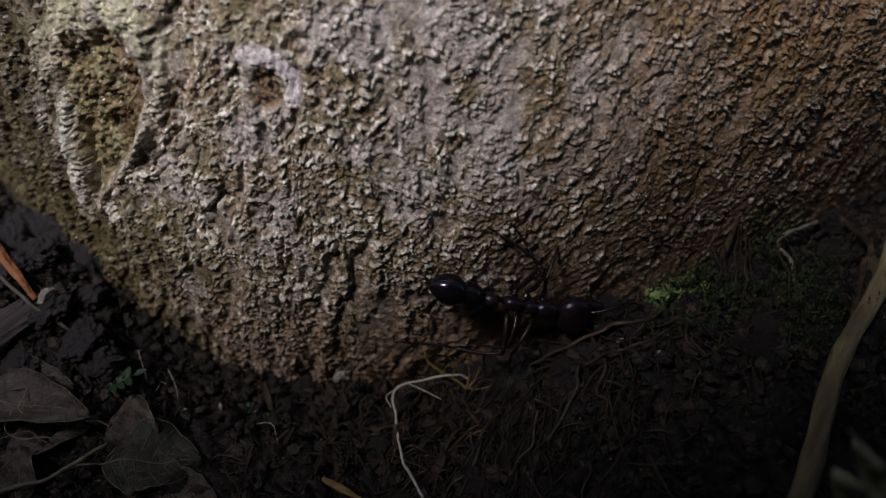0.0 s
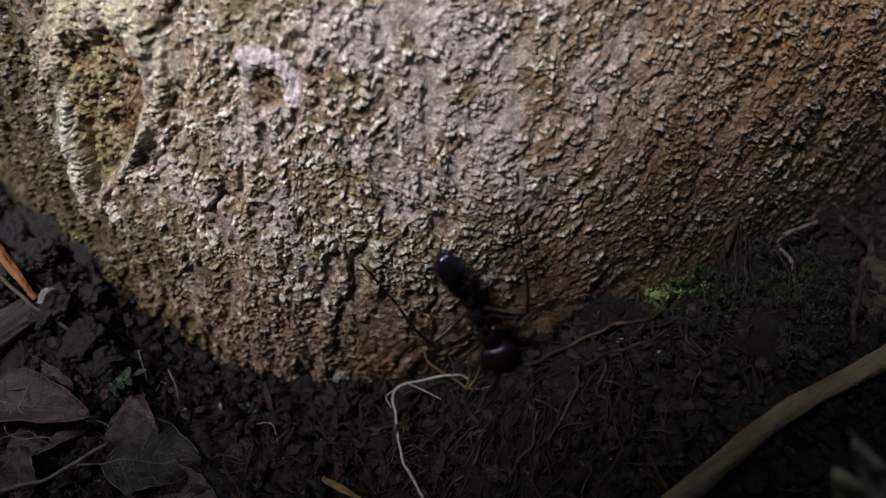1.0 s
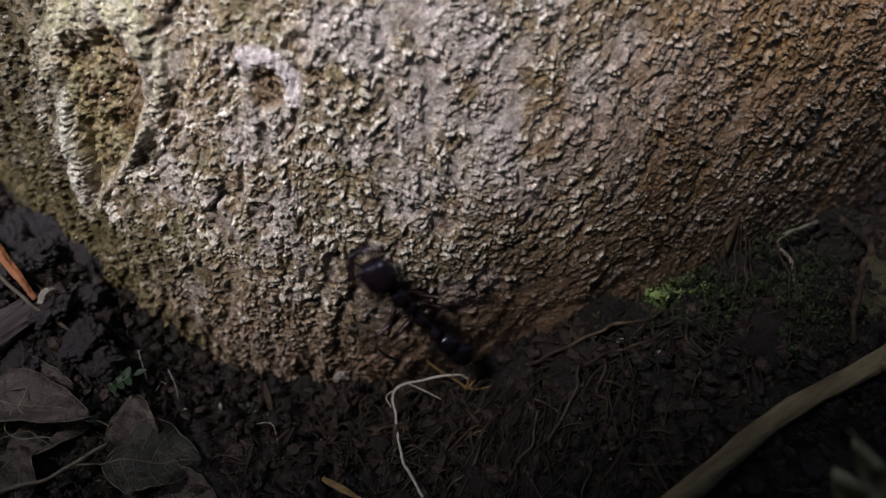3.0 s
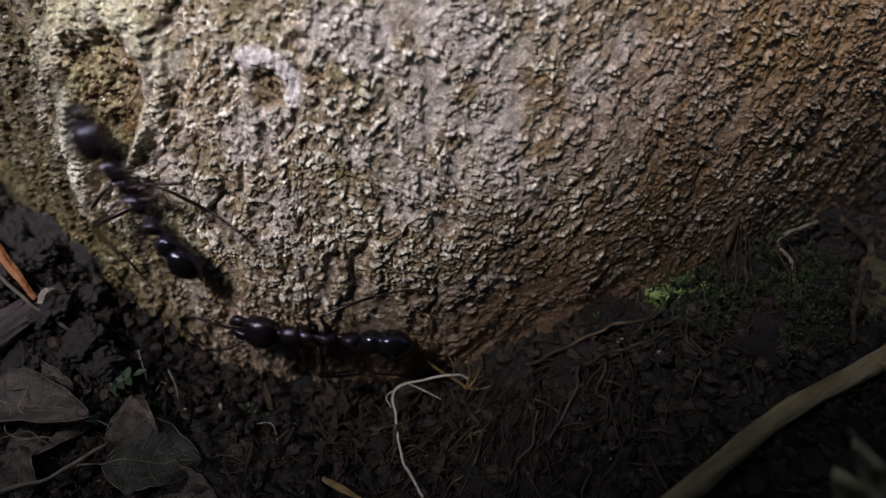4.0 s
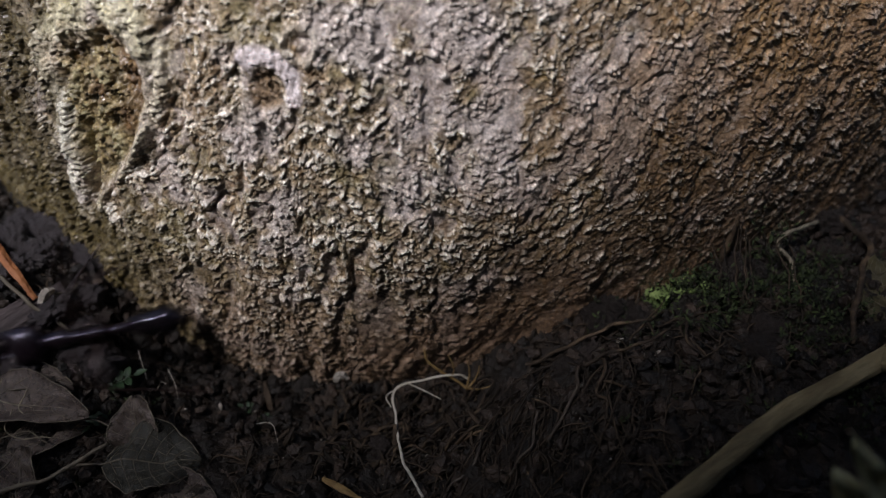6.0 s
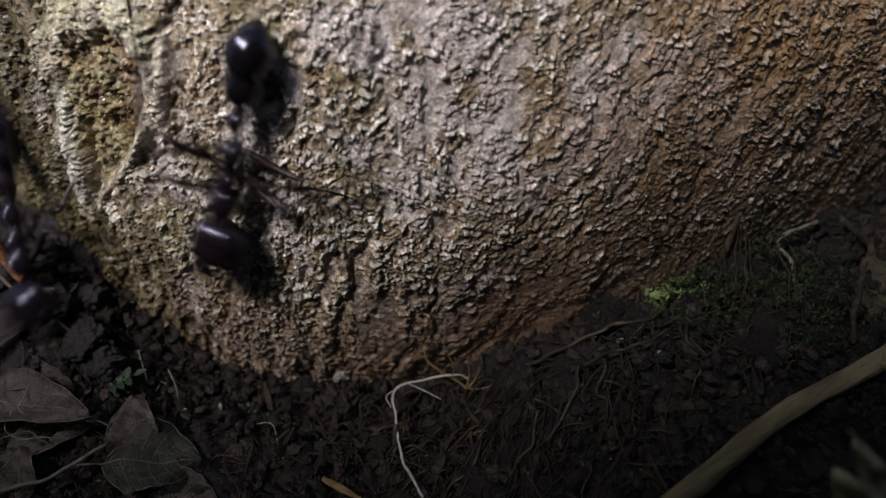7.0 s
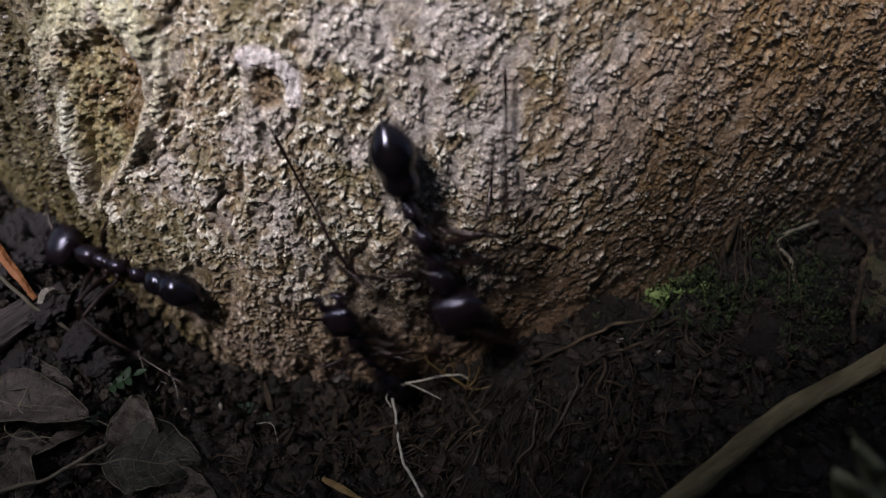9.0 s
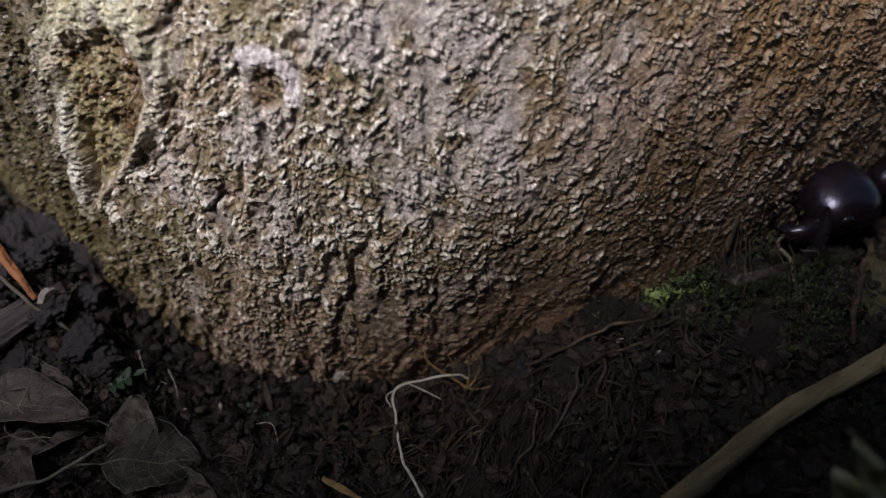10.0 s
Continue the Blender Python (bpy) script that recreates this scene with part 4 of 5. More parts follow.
def sprig(x, y, size, turn, lift=0.0006):
    plant = new("sprig")
    tagged(plant, "tiny green sprig with pointed leaves in the soil", "sprig", "green sprigs")
    z = ground_at(x, y) + lift
    plant.matrix_basis = pose(x, y, z, 0, 0, turn)
    v, f = tube([(0, 0, -0.001), (0, size * 0.5, size * 0.25), (0, size, size * 0.4)], [size * 0.05, size * 0.04, size * 0.02], 6)
    mesh_object("stalk", v, f, GREEN, parent=plant)
    for k in range(7):
        at = 0.25 + 0.75 * (k // 2) / 3
        s = 1 if k % 2 else -1
        blade_ang = s * (70 if k < 6 else 0)
        v, f = leaf_blade(size * 0.42, size * 0.13, 0.15, 6, 0.00004)
        leaf = mesh_object("leaflet", v, f, GREEN, parent=plant)
        leaf.matrix_basis = pose(0, size * at, size * (0.12 + 0.28 * at), 12, 0, blade_ang)


def leaf_blade(length, half, curl, n, thick, tip=1.0, wave=0.0, torn=0.0):
    """A pointed blade along y, thin but closed, with a folded middle."""
    verts, faces = [], []
    cols = (-1.0, -0.75, -0.5, -0.25, 0.0, 0.25, 0.5, 0.75, 1.0)
    for side in (0.5, -0.5):
        for j in range(n + 1):
            t = j / n
            w = half * (math.sin(math.pi * min(1.0, t * 0.97 + 0.02)) ** 0.75) * (1 - 0.25 * tip * t)
            for c in cols:
                z = -curl * length * (t - 0.5) ** 2 + 0.25 * w * c * c + wave * math.sin(9 * t + 2.5 * c)
                edge = 1 + torn * noise.noise((t * 9 + half * 4000, c * 3, 1)) * abs(c)
                z += torn * 0.0050 * noise.noise((t * 5, c * 1.7, half * 9000))
                verts.append((c * w * edge, length * t, z + side * thick))
    m = len(cols)
    o = (n + 1) * m
    for j in range(n):
        for c in range(m - 1):
            a = j * m + c
            faces.append((a, a + 1, a + m + 1, a + m))
            faces.append((o + a, o + a + m, o + a + m + 1, o + a + 1))
        a, b = j * m, j * m + m - 1
        faces.append((a, a + m, o + a + m, o + a))
        faces.append((b, o + b, o + b + m, b + m))
    return verts, faces


for x, y, size, turn in ((-0.0403, 0.0515, 0.0028, 30), (-0.0359, 0.0480, 0.0034, -70), (-0.0350, 0.0458, 0.0024, 160), (-0.0207, 0.0500, 0.0020, 80), (-0.0210, 0.0488, 0.0016, -100)):
    sprig(x, y, size, turn)


# ------------------------------------------------------------ dead leaves
def dead_leaf(length, half, where, mat, label, curl=0.5, wave=0.0004):
    leaf = new("dead_leaf")
    tagged(leaf, label, "dead leaf", "dead leaves on the soil")
    leaf.matrix_basis = where
    v, f = leaf_blade(length, half, curl, 34, 0.00012, 0.8, wave, 0.10)
    mesh_object("blade", v, f, mat, parent=leaf)

    def mid(t, c):
        w = half * (math.sin(math.pi * min(1.0, t * 0.97 + 0.02)) ** 0.75) * (1 - 0.2 * t)
        edge = 1 + 0.10 * noise.noise((t * 9 + half * 4000, c * 3, 1)) * abs(c)
        rise = 0.10 * 0.0050 * noise.noise((t * 5, c * 1.7, half * 9000))
        return (c * w * edge, length * t, -curl * length * (t - 0.5) ** 2 + 0.25 * w * c * c + wave * math.sin(9 * t + 2.5 * c) + 0.00007 + rise)
    v, f = tube([(0, -0.3 * length, -0.25 * curl * length)] + [mid(t / 10, 0) for t in range(11)], [0.00015] + [0.00010 * (1 - 0.07 * t) for t in range(11)], 6)
    mesh_object("midrib", v, f, VEIN, parent=leaf)
    for s in (1, -1):
        v, f = tube([mid(t / 34, s) for t in range(35)], [0.00006] * 34 + [0.00003], 5)
        mesh_object("leaf_edge", v, f, VEIN, parent=leaf)
    for k in range(6):
        for s in (1, -1):
            t0 = 0.06 + 0.135 * k + 0.02 * math.sin(5 * k + s)
            reach = [q / 8 for q in range(9)]
            v, f = tube([mid(t0 + 0.20 * q ** 1.4, s * 0.96 * q) for q in reach], [0.00005 - 0.00003 * q for q in reach], 5)
            mesh_object("vein", v, f, VEIN, parent=leaf)
            for q0 in (0.3, 0.6):
                v, f = tube([mid(t0 + 0.20 * q0 ** 1.4 + 0.13 * q, s * (q0 - 0.10 * q)) for q in (0, 0.25, 0.5, 0.75, 1)], [0.000022] * 5, 4)
                mesh_object("veinlet", v, f, VEIN, parent=leaf)
    return leaf


def lay_leaf(length, half, x, y, up, tilt, turn, mat, label, curl=0.3, wave=0.0004):
    return dead_leaf(length, half, pose(x, y, ground_at(x, y) + up, tilt, 0, turn), mat, label, curl, wave)


lay_leaf(0.0145, 0.0034, -0.0492, 0.0452, 0.0024, 4, -99, LEAF_DEAD, "curled dead brown leaf lying on the soil", 0.30)
lay_leaf(0.0100, 0.0024, -0.0480, 0.0480, 0.0012, 0, -96, LEAF_DEAD, "small dead leaf tucked under a larger leaf")
lay_leaf(0.0066, 0.0026, -0.0306, 0.0402, 0.0012, 36, 6, LEAF_DEAD, "pointed dead leaf standing out of the soil", 0.2)
lay_leaf(0.0092, 0.0044, -0.0330, 0.0392, 0.0026, -8, -84, LEAF_GREY, "greyish translucent dead leaf with pale veins", 0.25)
lay_leaf(0.0056, 0.0018, -0.0398, 0.0348, 0.0014, 22, 8, LEAF_DEAD, "small pointed dead leaf beside larger leaves", 0.2)
lay_leaf(0.0090, 0.0022, -0.0440, 0.0395, 0.0010, 4, -64, LEAF_DEAD, "small dead leaf tucked under a larger leaf")
lay_leaf(0.0070, 0.0026, -0.0285, 0.0372, 0.0012, 4, -100, LEAF_DEAD, "small dead leaf tucked under a larger leaf")
strand("twig", over([(-0.0430, 0.0345, 0.0020), (-0.0386, 0.0364, 0.0024), (-0.0350, 0.0382, 0.0032), (-0.0325, 0.0402, 0.0036)]), 0.00022, 0.00018, VEIN, "thin pale leaf stalk over dead leaves", "stalk", wobble=0.0003)


# ------------------------------------------------------------ splinters and flakes
def splinter(points, half, mat, name, label, category):
    """A split piece of wood with flat sides and a torn end."""
    line = smooth_line(points, 4)
    n = len(line)
    radii = [half * (0.35 + 0.65 * math.sin(math.pi * min(0.92, 0.12 + 0.95 * k / (n - 1)))) for k in range(n)]
    v, f = tube(line, radii, 6)
    v = [p + half * 0.25 * Vector(noise.noise_vector(Vector(p) * 900)) for p in v]
    return tagged(mesh_object(name, v, f, mat, smooth=False), label, category)


splinter(over([(-0.0545, 0.0662, 0.0024), (-0.0507, 0.0623, 0.0022), (-0.0453, 0.0567, 0.0020), (-0.0431, 0.0546, 0.0014)]), 0.00062, WOOD_RED, "splinter",
         "orange-brown splinter of wood leaning on soil", "splinter")
strand("twig", over([(-0.0520, 0.0603, 0.0026), (-0.0480, 0.0570, 0.0024), (-0.0432, 0.0538, 0.0022), (-0.0402, 0.0528, 0.0016), (-0.0370, 0.0522, 0.0010)]), 0.00024, 0.00020, VEIN,
       "thin pale twig lying across soil clods", "twig", wobble=0.0003)


def wood_chip():
    """A torn flat piece of weathered wood with a ridged grain."""
    stations = []
    for k in range(19):
        t = k / 18
        w = 0.0021 * (0.25 + 0.75 * math.sin(math.pi * min(1, 0.15 + t * 0.72))) * (1 + 0.2 * math.sin(7 * t))
        stations.append((-0.0060 + 0.0115 * t, 0.0005 * math.sin(3 * t), w, 0.00055))
    v, f = loft(stations, 40, 2.6)
    v = [Vector((x, y, z + 0.00026 * math.sin(y * 9000 + 2 * noise.noise((x * 300, y * 900, 0))) + 0.0003 * noise.noise((x * 250, y * 1500, 3)))) for x, y, z in v]
    v = [p + Vector((0.0007 * noise.noise((p.y * 2600, 1, 2)) * (1 if abs(p.x) > 0.004 else 0.2), 0, 0)) for p in v]
    ob = mesh_object("wood_chip", v, f, WOOD_GREY)
    ob.matrix_basis = pose(-0.0449, 0.0529, ground_at(-0.0449, 0.0529) + 0.0011, 14, -6, 43)
    tagged(ob, "weathered grey fibrous wood chip on the soil", "wood chip")


wood_chip()
splinter(over([(-0.0424, 0.0541, 0.0016), (-0.0419, 0.0550, 0.0024), (-0.0415, 0.0558, 0.0022)]), 0.0006, FLAKE, "flake", "pale papery flake on soil clods", "flake")
strand("thread", over([(-0.0420, 0.0548, 0.0022), (-0.0411, 0.0556, 0.0022), (-0.0403, 0.0566, 0.0020), (-0.0400, 0.0580, 0.0022)]), 0.00012, 0.00007, VEIN,
       "fine pale thread standing in the soil", "root hair", "pale threads")
splinter([(-0.0119, 0.0512, 0.0022), (-0.0113, 0.0514, 0.0030), (-0.0106, 0.0513, 0.0024)], 0.00055, FLAKE, "flake", "pale flake of bark at the trunk's foot", "flake")
splinter([(-0.0246, 0.0490, 0.0010), (-0.0242, 0.0480, 0.0012)], 0.00022, FLAKE, "flake", "pale flake of bark at the trunk's foot", "flake")
for x, y in ((0.0205, 0.0468), (0.0216, 0.0464), (0.0132, 0.0442), (0.0179, 0.0503)):
    z = ground_at(x, y)
    splinter([(x, y, z + 0.0010), (x + 0.0008, y + 0.0003, z + 0.0012)], 0.00028, FLAKE, "flake", "small pale crumb on dark soil", "flake")
rng = np.random.RandomState(15)
for k in range(26):
    x, y = rng.uniform(-0.020, 0.004), rng.uniform(0.040, 0.0515)
    z, a, l = ground_at(x, y), rng.uniform(0, 3.1), rng.uniform(0.001, 0.003)
    splinter([(x, y, z + 0.0008), (x + l * math.cos(a), y + l * math.sin(a), z + 0.0008 + l * rng.uniform(0.1, 0.9))], l * 0.16, ROOT_BROWN if k % 2 else FIBRE,
             "splinter", "small brown splinter of wood in the soil", "splinter")
splinter([(-0.0120, 0.0392, 0.0022), (-0.0098, 0.0378, 0.0026), (-0.0080, 0.0370, 0.0022)], 0.0004, ROOT_YELLOW, "splinter", "yellow-brown splinter of wood in the soil", "splinter")


def standing_leaf(base, tip, half, mat, label, foot=None):
    """A leaf from its base to its tip, turned to the open side, on a stalk that stands in the soil."""
    base, tip = Vector(base), Vector(tip)
    along = (tip - base).normalized()
    face = Vector((-0.3, -0.8, 0.6))
    face = (face - along * face.dot(along)).normalized()
    m = Matrix((along.cross(face), along, face)).transposed().to_4x4()
    m.translation = base
    leaf = dead_leaf((tip - base).length, half, m, mat, label, 0.2)
    if foot:
        end = Vector((foot[0], foot[1], ground_at(*foot) - 0.001))
        back = m.inverted()
        v, f = tube([back @ p for p in smooth_line([end, end.lerp(base, 0.5) + Vector((0, 0, 0.003)), base], 4)], [0.0003] * 9, 6)
        mesh_object("stalk", v, f, mat, parent=leaf)


standing_leaf((0.0293, 0.0233, 0.0251), (0.0254, 0.0259, 0.0307), 0.0010, YOUNG, "pale green young leaf standing near the stick", (0.0370, 0.0190))
standing_leaf((0.0293, 0.0235, 0.0226), (0.0255, 0.0258, 0.0268), 0.0016, YOUNG, "pale green young leaf standing near the stick", (0.0372, 0.0200))
standing_leaf((0.0446, 0.0484, 0.0132), (0.0452, 0.0572, 0.0160), 0.0030, LEAF_OLIVE, "olive-brown leaf standing behind the stick")


# ------------------------------------------------------------ the stick
def build_stick():
    line = smooth_line([(-0.026, 0.0006, 0), (-0.014, -0.0004, 0.0003), (0, 0.0005, 0), (0.012, -0.0006, 0.0002), (0.024, 0.0, 0), (0.036, 0.0016, 0)], 8)
    n = len(line)
    radii = [0.00100 * (1 - 0.15 * k / n) * (1 + 0.16 * noise.noise(line[k] * 330)) for k in range(n)]
    v, f = tube(line, radii, 14)
    stick = mesh_object("stick", v, f, STICK)
    v, f = tube(smooth_line([(0.0115, -0.0010, 0.0006), (0.0120, -0.0022, 0.0012), (0.0122, -0.0027, 0.0016)], 3), [0.0011, 0.0010, 0.0009, 0.0008, 0.0007, 0.0006, 0.0003], 9)
    mesh_object("knob", v, f, STICK, parent=stick)
    return tagged(stick, "brown bare stick lying over dark moss", "stick")


the_stick = build_stick()


# ------------------------------------------------------------ what moves
ants = {"A": FIRST_ANT}
for key in "BCDEFGHIJK":
    ants[key] = copy_thing(FIRST_ANT, pose(0, 0, 0))
for key, size in zip("ABCDEFGHIJK", (0.74, 0.68, 0.71, 0.68, 0.73, 0.75, 0.98, 1.00, 0.86, 0.70, 1.60)):
    ants[key].scale = (size, size, size)


def march(ant, rows, bends=()):
    """Keys an ant's way, and swings its legs and antennae as far as it goes. bends: seconds, and the turns of its hind body and its head."""
    walk(ant, rows)
    for name, at, which in (("gaster", -5.8, 0), ("head", 5.9, 1)):
        if bends:
            hinge = Matrix.Translation((at * MM, 0, 2.9 * MM))
            piece = next(o for o in ant.children if o.name.startswith(name))
            walk(piece, [(b[0], hinge @ pose(0, 0, 0, 0, 0, b[1 + which]) @ hinge.inverted()) for b in bends])
    way = []
    gone = 0.0
    for k, (t, m) in enumerate(rows):
        if k:
            gone += (m.translation - rows[k - 1][1].translation).length
        way.append((t, gone))
    times = [0.0]
    for (t0, g0), (t1, g1) in zip(way, way[1:]):
        n = max(1, min(4, round((g1 - g0) / 0.0025))) if t1 - t0 < 0.5 else 1
        times += [t0 + (t1 - t0) * (k + 1) / n for k in range(n)]

    def reach(t):
        for (t0, g0), (t1, g1) in zip(way, way[1:]):
            if t <= t1:
                return g0 + (g1 - g0) * (t - t0) / max(t1 - t0, 1e-6)
        return gone
    legs = [o for o in ant.children if o.name.startswith("leg")]
    for k, leg in enumerate(legs):
        place = leg.location.copy()
        side = 1 if place.y > 0 else -1
        which = min(range(3), key=lambda j: abs(LEGS[j][1] * MM - place.x))
        yaw, phase = LEGS[which][2], math.pi * ((which + (side > 0)) % 2)
        keys = []
        for t in times:
            a = 2 * math.pi * reach(t) / 0.016 + phase
            keys.append((t, pose(place.x, place.y, place.z, side * 7 * max(0, math.cos(a)), 0, side * (yaw + (11 if which == 2 else 19) * math.sin(a)))))
        walk(leg, keys)
    for k, feeler in enumerate(o for o in ant.children if o.name.startswith("antenna")):
        place = feeler.location.copy()
        keys = [(t, pose(place.x, place.y, place.z, 0, 8 * math.sin(23 * t + k * 2), 14 * math.sin(17 * t + 2.4 * k))) for t in times]
        walk(feeler, keys)


def motions():
    walk(the_stick, [
        (0.00, pose(0.0376, 0.0442, 0.0138, 0, -8.1, 57.0)),
        (0.45, pose(0.0376, 0.0442, 0.0138, 0, -8.1, 57.0)),
        (0.65, pose(0.0339, 0.0413, 0.0136, 0, -7.4, 44.0)),
        (0.85, pose(0.0306, 0.0388, 0.0133, 0, -6.7, 31.3)),
        (10.0, pose(0.0306, 0.0388, 0.0133, 0, -6.7, 31.3)),
    ])
    march(ants["A"], [
        (0.00, pose(0.00743, 0.05414, 0.01354, 76.1, 22.0, 6.6)),
        (0.20, pose(0.00780, 0.05400, 0.01320, 74.0, 21.5, 6.8)),
        (0.40, pose(0.00868, 0.05384, 0.01201, 68.1, 19.6, 7.0)),
        (0.55, pose(0.00900, 0.05400, 0.01180, 66.0, 19.6, 7.0)),
        (0.68, pose(0.01150, 0.06500, 0.00200, 66.0, 24.0, 6.0)),
        (0.82, pose(0.00800, 0.06500, 0.00000, 76.0, 50.0, 2.0)),
        (0.90, pose(0.00500, 0.05500, 0.00560, 83.0, 62.0, 1.0)),
        (1.00, pose(0.00339, 0.05362, 0.01217, 83.5, 67.4, 0.2)),
        (1.10, pose(0.00114, 0.05334, 0.01260, -84.5, 57.9, -170.6)),
        (1.20, pose(-0.00767, 0.05302, 0.00852, -90.3, 27.8, 179.7)),
        (1.30, pose(-0.01198, 0.04984, 0.00452, -40.2, 28.2, -168.1)),
        (1.40, pose(-0.02109, 0.04562, 0.00111, -47.9, -15.7, -137.2)),
        (1.50, pose(-0.02690, 0.03902, 0.00239, 3.6, -8.7, -159.9)),
        (1.60, pose(-0.03570, 0.03694, 0.00373, 1.7, -8.2, -169.2)),
        (1.75, pose(-0.04797, 0.03571, 0.00480, 4.4, -6.3, -174.6)),
        (2.00, pose(-0.07339, 0.03688, 0.00530, 4.9, -1.5, -179.1)),
        (2.30, pose(-0.09984, 0.03746, 0.00508, -5.5, 3.9, 177.8)),
        (10.00, pose(-0.09984, 0.03746, 0.00508, -5.5, 3.9, 177.8)),
    ])
    march(ants["B"], [
        (0.00, pose(-0.00545, 0.05033, -0.00788, -8.2, -30.2, 95.4)),
        (1.10, pose(-0.00545, 0.05033, -0.00788, -8.2, -30.2, 95.4)),
        (1.20, pose(-0.00512, 0.05369, 0.00210, 8.7, -81.1, 76.6)),
        (1.30, pose(-0.00465, 0.05257, 0.01373, 40.5, -83.9, 51.6)),
        (1.40, pose(-0.00314, 0.05388, 0.02221, 37.5, -76.9, 54.7)),
        (1.50, pose(-0.00242, 0.05668, 0.03267, 13.4, -70.0, 79.1)),
        (1.60, pose(-0.00109, 0.05917, 0.03900, 22.4, -64.0, 69.3)),
        (1.70, pose(0.00008, 0.06282, 0.04695, 27.2, -61.5, 67.2)),
        (1.80, pose(0.00018, 0.06494, 0.05518, 53.4, -75.1, 38.9)),
        (2.10, pose(0.00043, 0.06583, 0.07189, 91.6, -80.0, 3.1)),
        (10.00, pose(0.00043, 0.06583, 0.07189, 91.6, -80.0, 3.1)),
    ])
    march(ants["C"], [
        (0.00, pose(-0.01544, 0.04869, -0.00730, -6.9, -12.8, 100.9)),
        (1.30, pose(-0.01544, 0.04869, -0.00730, -6.9, -12.8, 100.9)),
        (1.40, pose(-0.01556, 0.05350, -0.00083, 7.5, -78.0, 82.4)),
        (1.50, pose(-0.01394, 0.05290, 0.00732, 87.3, -85.2, -2.8)),
        (1.60, pose(-0.01128, 0.05351, 0.01955, -34.2, -80.0, 122.0)),
        (1.70, pose(-0.00980, 0.05548, 0.02851, 20.6, -73.3, 67.4)),
        (1.80, pose(-0.01007, 0.05775, 0.03524, -3.2, -68.5, 92.1)),
        (1.90, pose(-0.01619, 0.05849, 0.03567, -56.6, -48.3, 145.9)),
        (2.00, pose(-0.01298, 0.05744, 0.03399, -56.1, -51.3, 147.9)),
        (2.10, pose(-0.00685, 0.05722, 0.03400, -15.7, -68.6, 107.9)),
        (2.20, pose(-0.00698, 0.05956, 0.03963, -15.2, -64.2, 107.8)),
        (2.30, pose(-0.01008, 0.06289, 0.04745, -6.7, -65.1, 95.4)),
        (2.40, pose(-0.00993, 0.06397, 0.05199, 1.7, -73.6, 87.1)),
        (2.50, pose(-0.00958, 0.06382, 0.05117, 12.0, -71.6, 76.8)),
        (2.60, pose(-0.00986, 0.06286, 0.04723, 13.2, -63.8, 75.5)),
        (2.70, pose(-0.00993, 0.06238, 0.04518, 39.1, -53.3, 45.1)),
        (2.85, pose(-0.00971, 0.06443, 0.05309, 57.0, -62.9, 28.3)),
        (3.30, pose(-0.01056, 0.06578, 0.07196, 91.4, -73.0, -3.7)),
        (10.00, pose(-0.01056, 0.06578, 0.07196, 91.4, -73.0, -3.7)),
    ])
    march(ants["D"], [
        (0.00, pose(-0.02683, 0.04646, -0.00401, 15.7, 4.3, 108.9)),
        (1.50, pose(-0.02683, 0.04646, -0.00401, 15.7, 4.3, 108.9)),
        (1.60, pose(-0.02546, 0.04765, -0.00136, 17.4, 2.9, 109.4)),
        (1.65, pose(-0.02388, 0.05147, 0.00146, 4.4, -68.0, 86.0)),
        (1.70, pose(-0.02317, 0.05404, 0.00653, 84.3, -79.8, -2.1)),
        (1.80, pose(-0.02361, 0.05458, 0.00769, -84.6, -82.5, 157.2)),
        (1.90, pose(-0.02295, 0.05517, 0.01928, -72.9, -63.4, 148.7)),
        (2.00, pose(-0.02880, 0.05759, 0.02094, -76.2, -51.0, 146.8)),
        (2.10, pose(-0.03617, 0.06245, 0.02478, -77.1, -31.0, 142.7)),
        (2.20, pose(-0.03594, 0.06232, 0.02487, -76.8, -32.3, 142.5)),
        (2.30, pose(-0.03306, 0.06067, 0.01862, -84.4, 15.4, 147.0)),
        (2.40, pose(-0.03715, 0.05923, 0.01836, -38.2, 15.4, 156.3)),
        (2.50, pose(-0.04000, 0.05976, 0.01916, -36.5, 17.5, 161.2)),
        (2.60, pose(-0.05123, 0.06223, 0.01587, -34.3, 8.9, 174.9)),
        (2.75, pose(-0.06709, 0.06293, 0.01151, 0.6, -4.6, -164.6)),
        (3.00, pose(-0.08964, 0.05811, 0.01211, -14.1, -0.5, -172.9)),
        (10.00, pose(-0.08964, 0.05811, 0.01211, -14.1, -0.5, -172.9)),
    ])
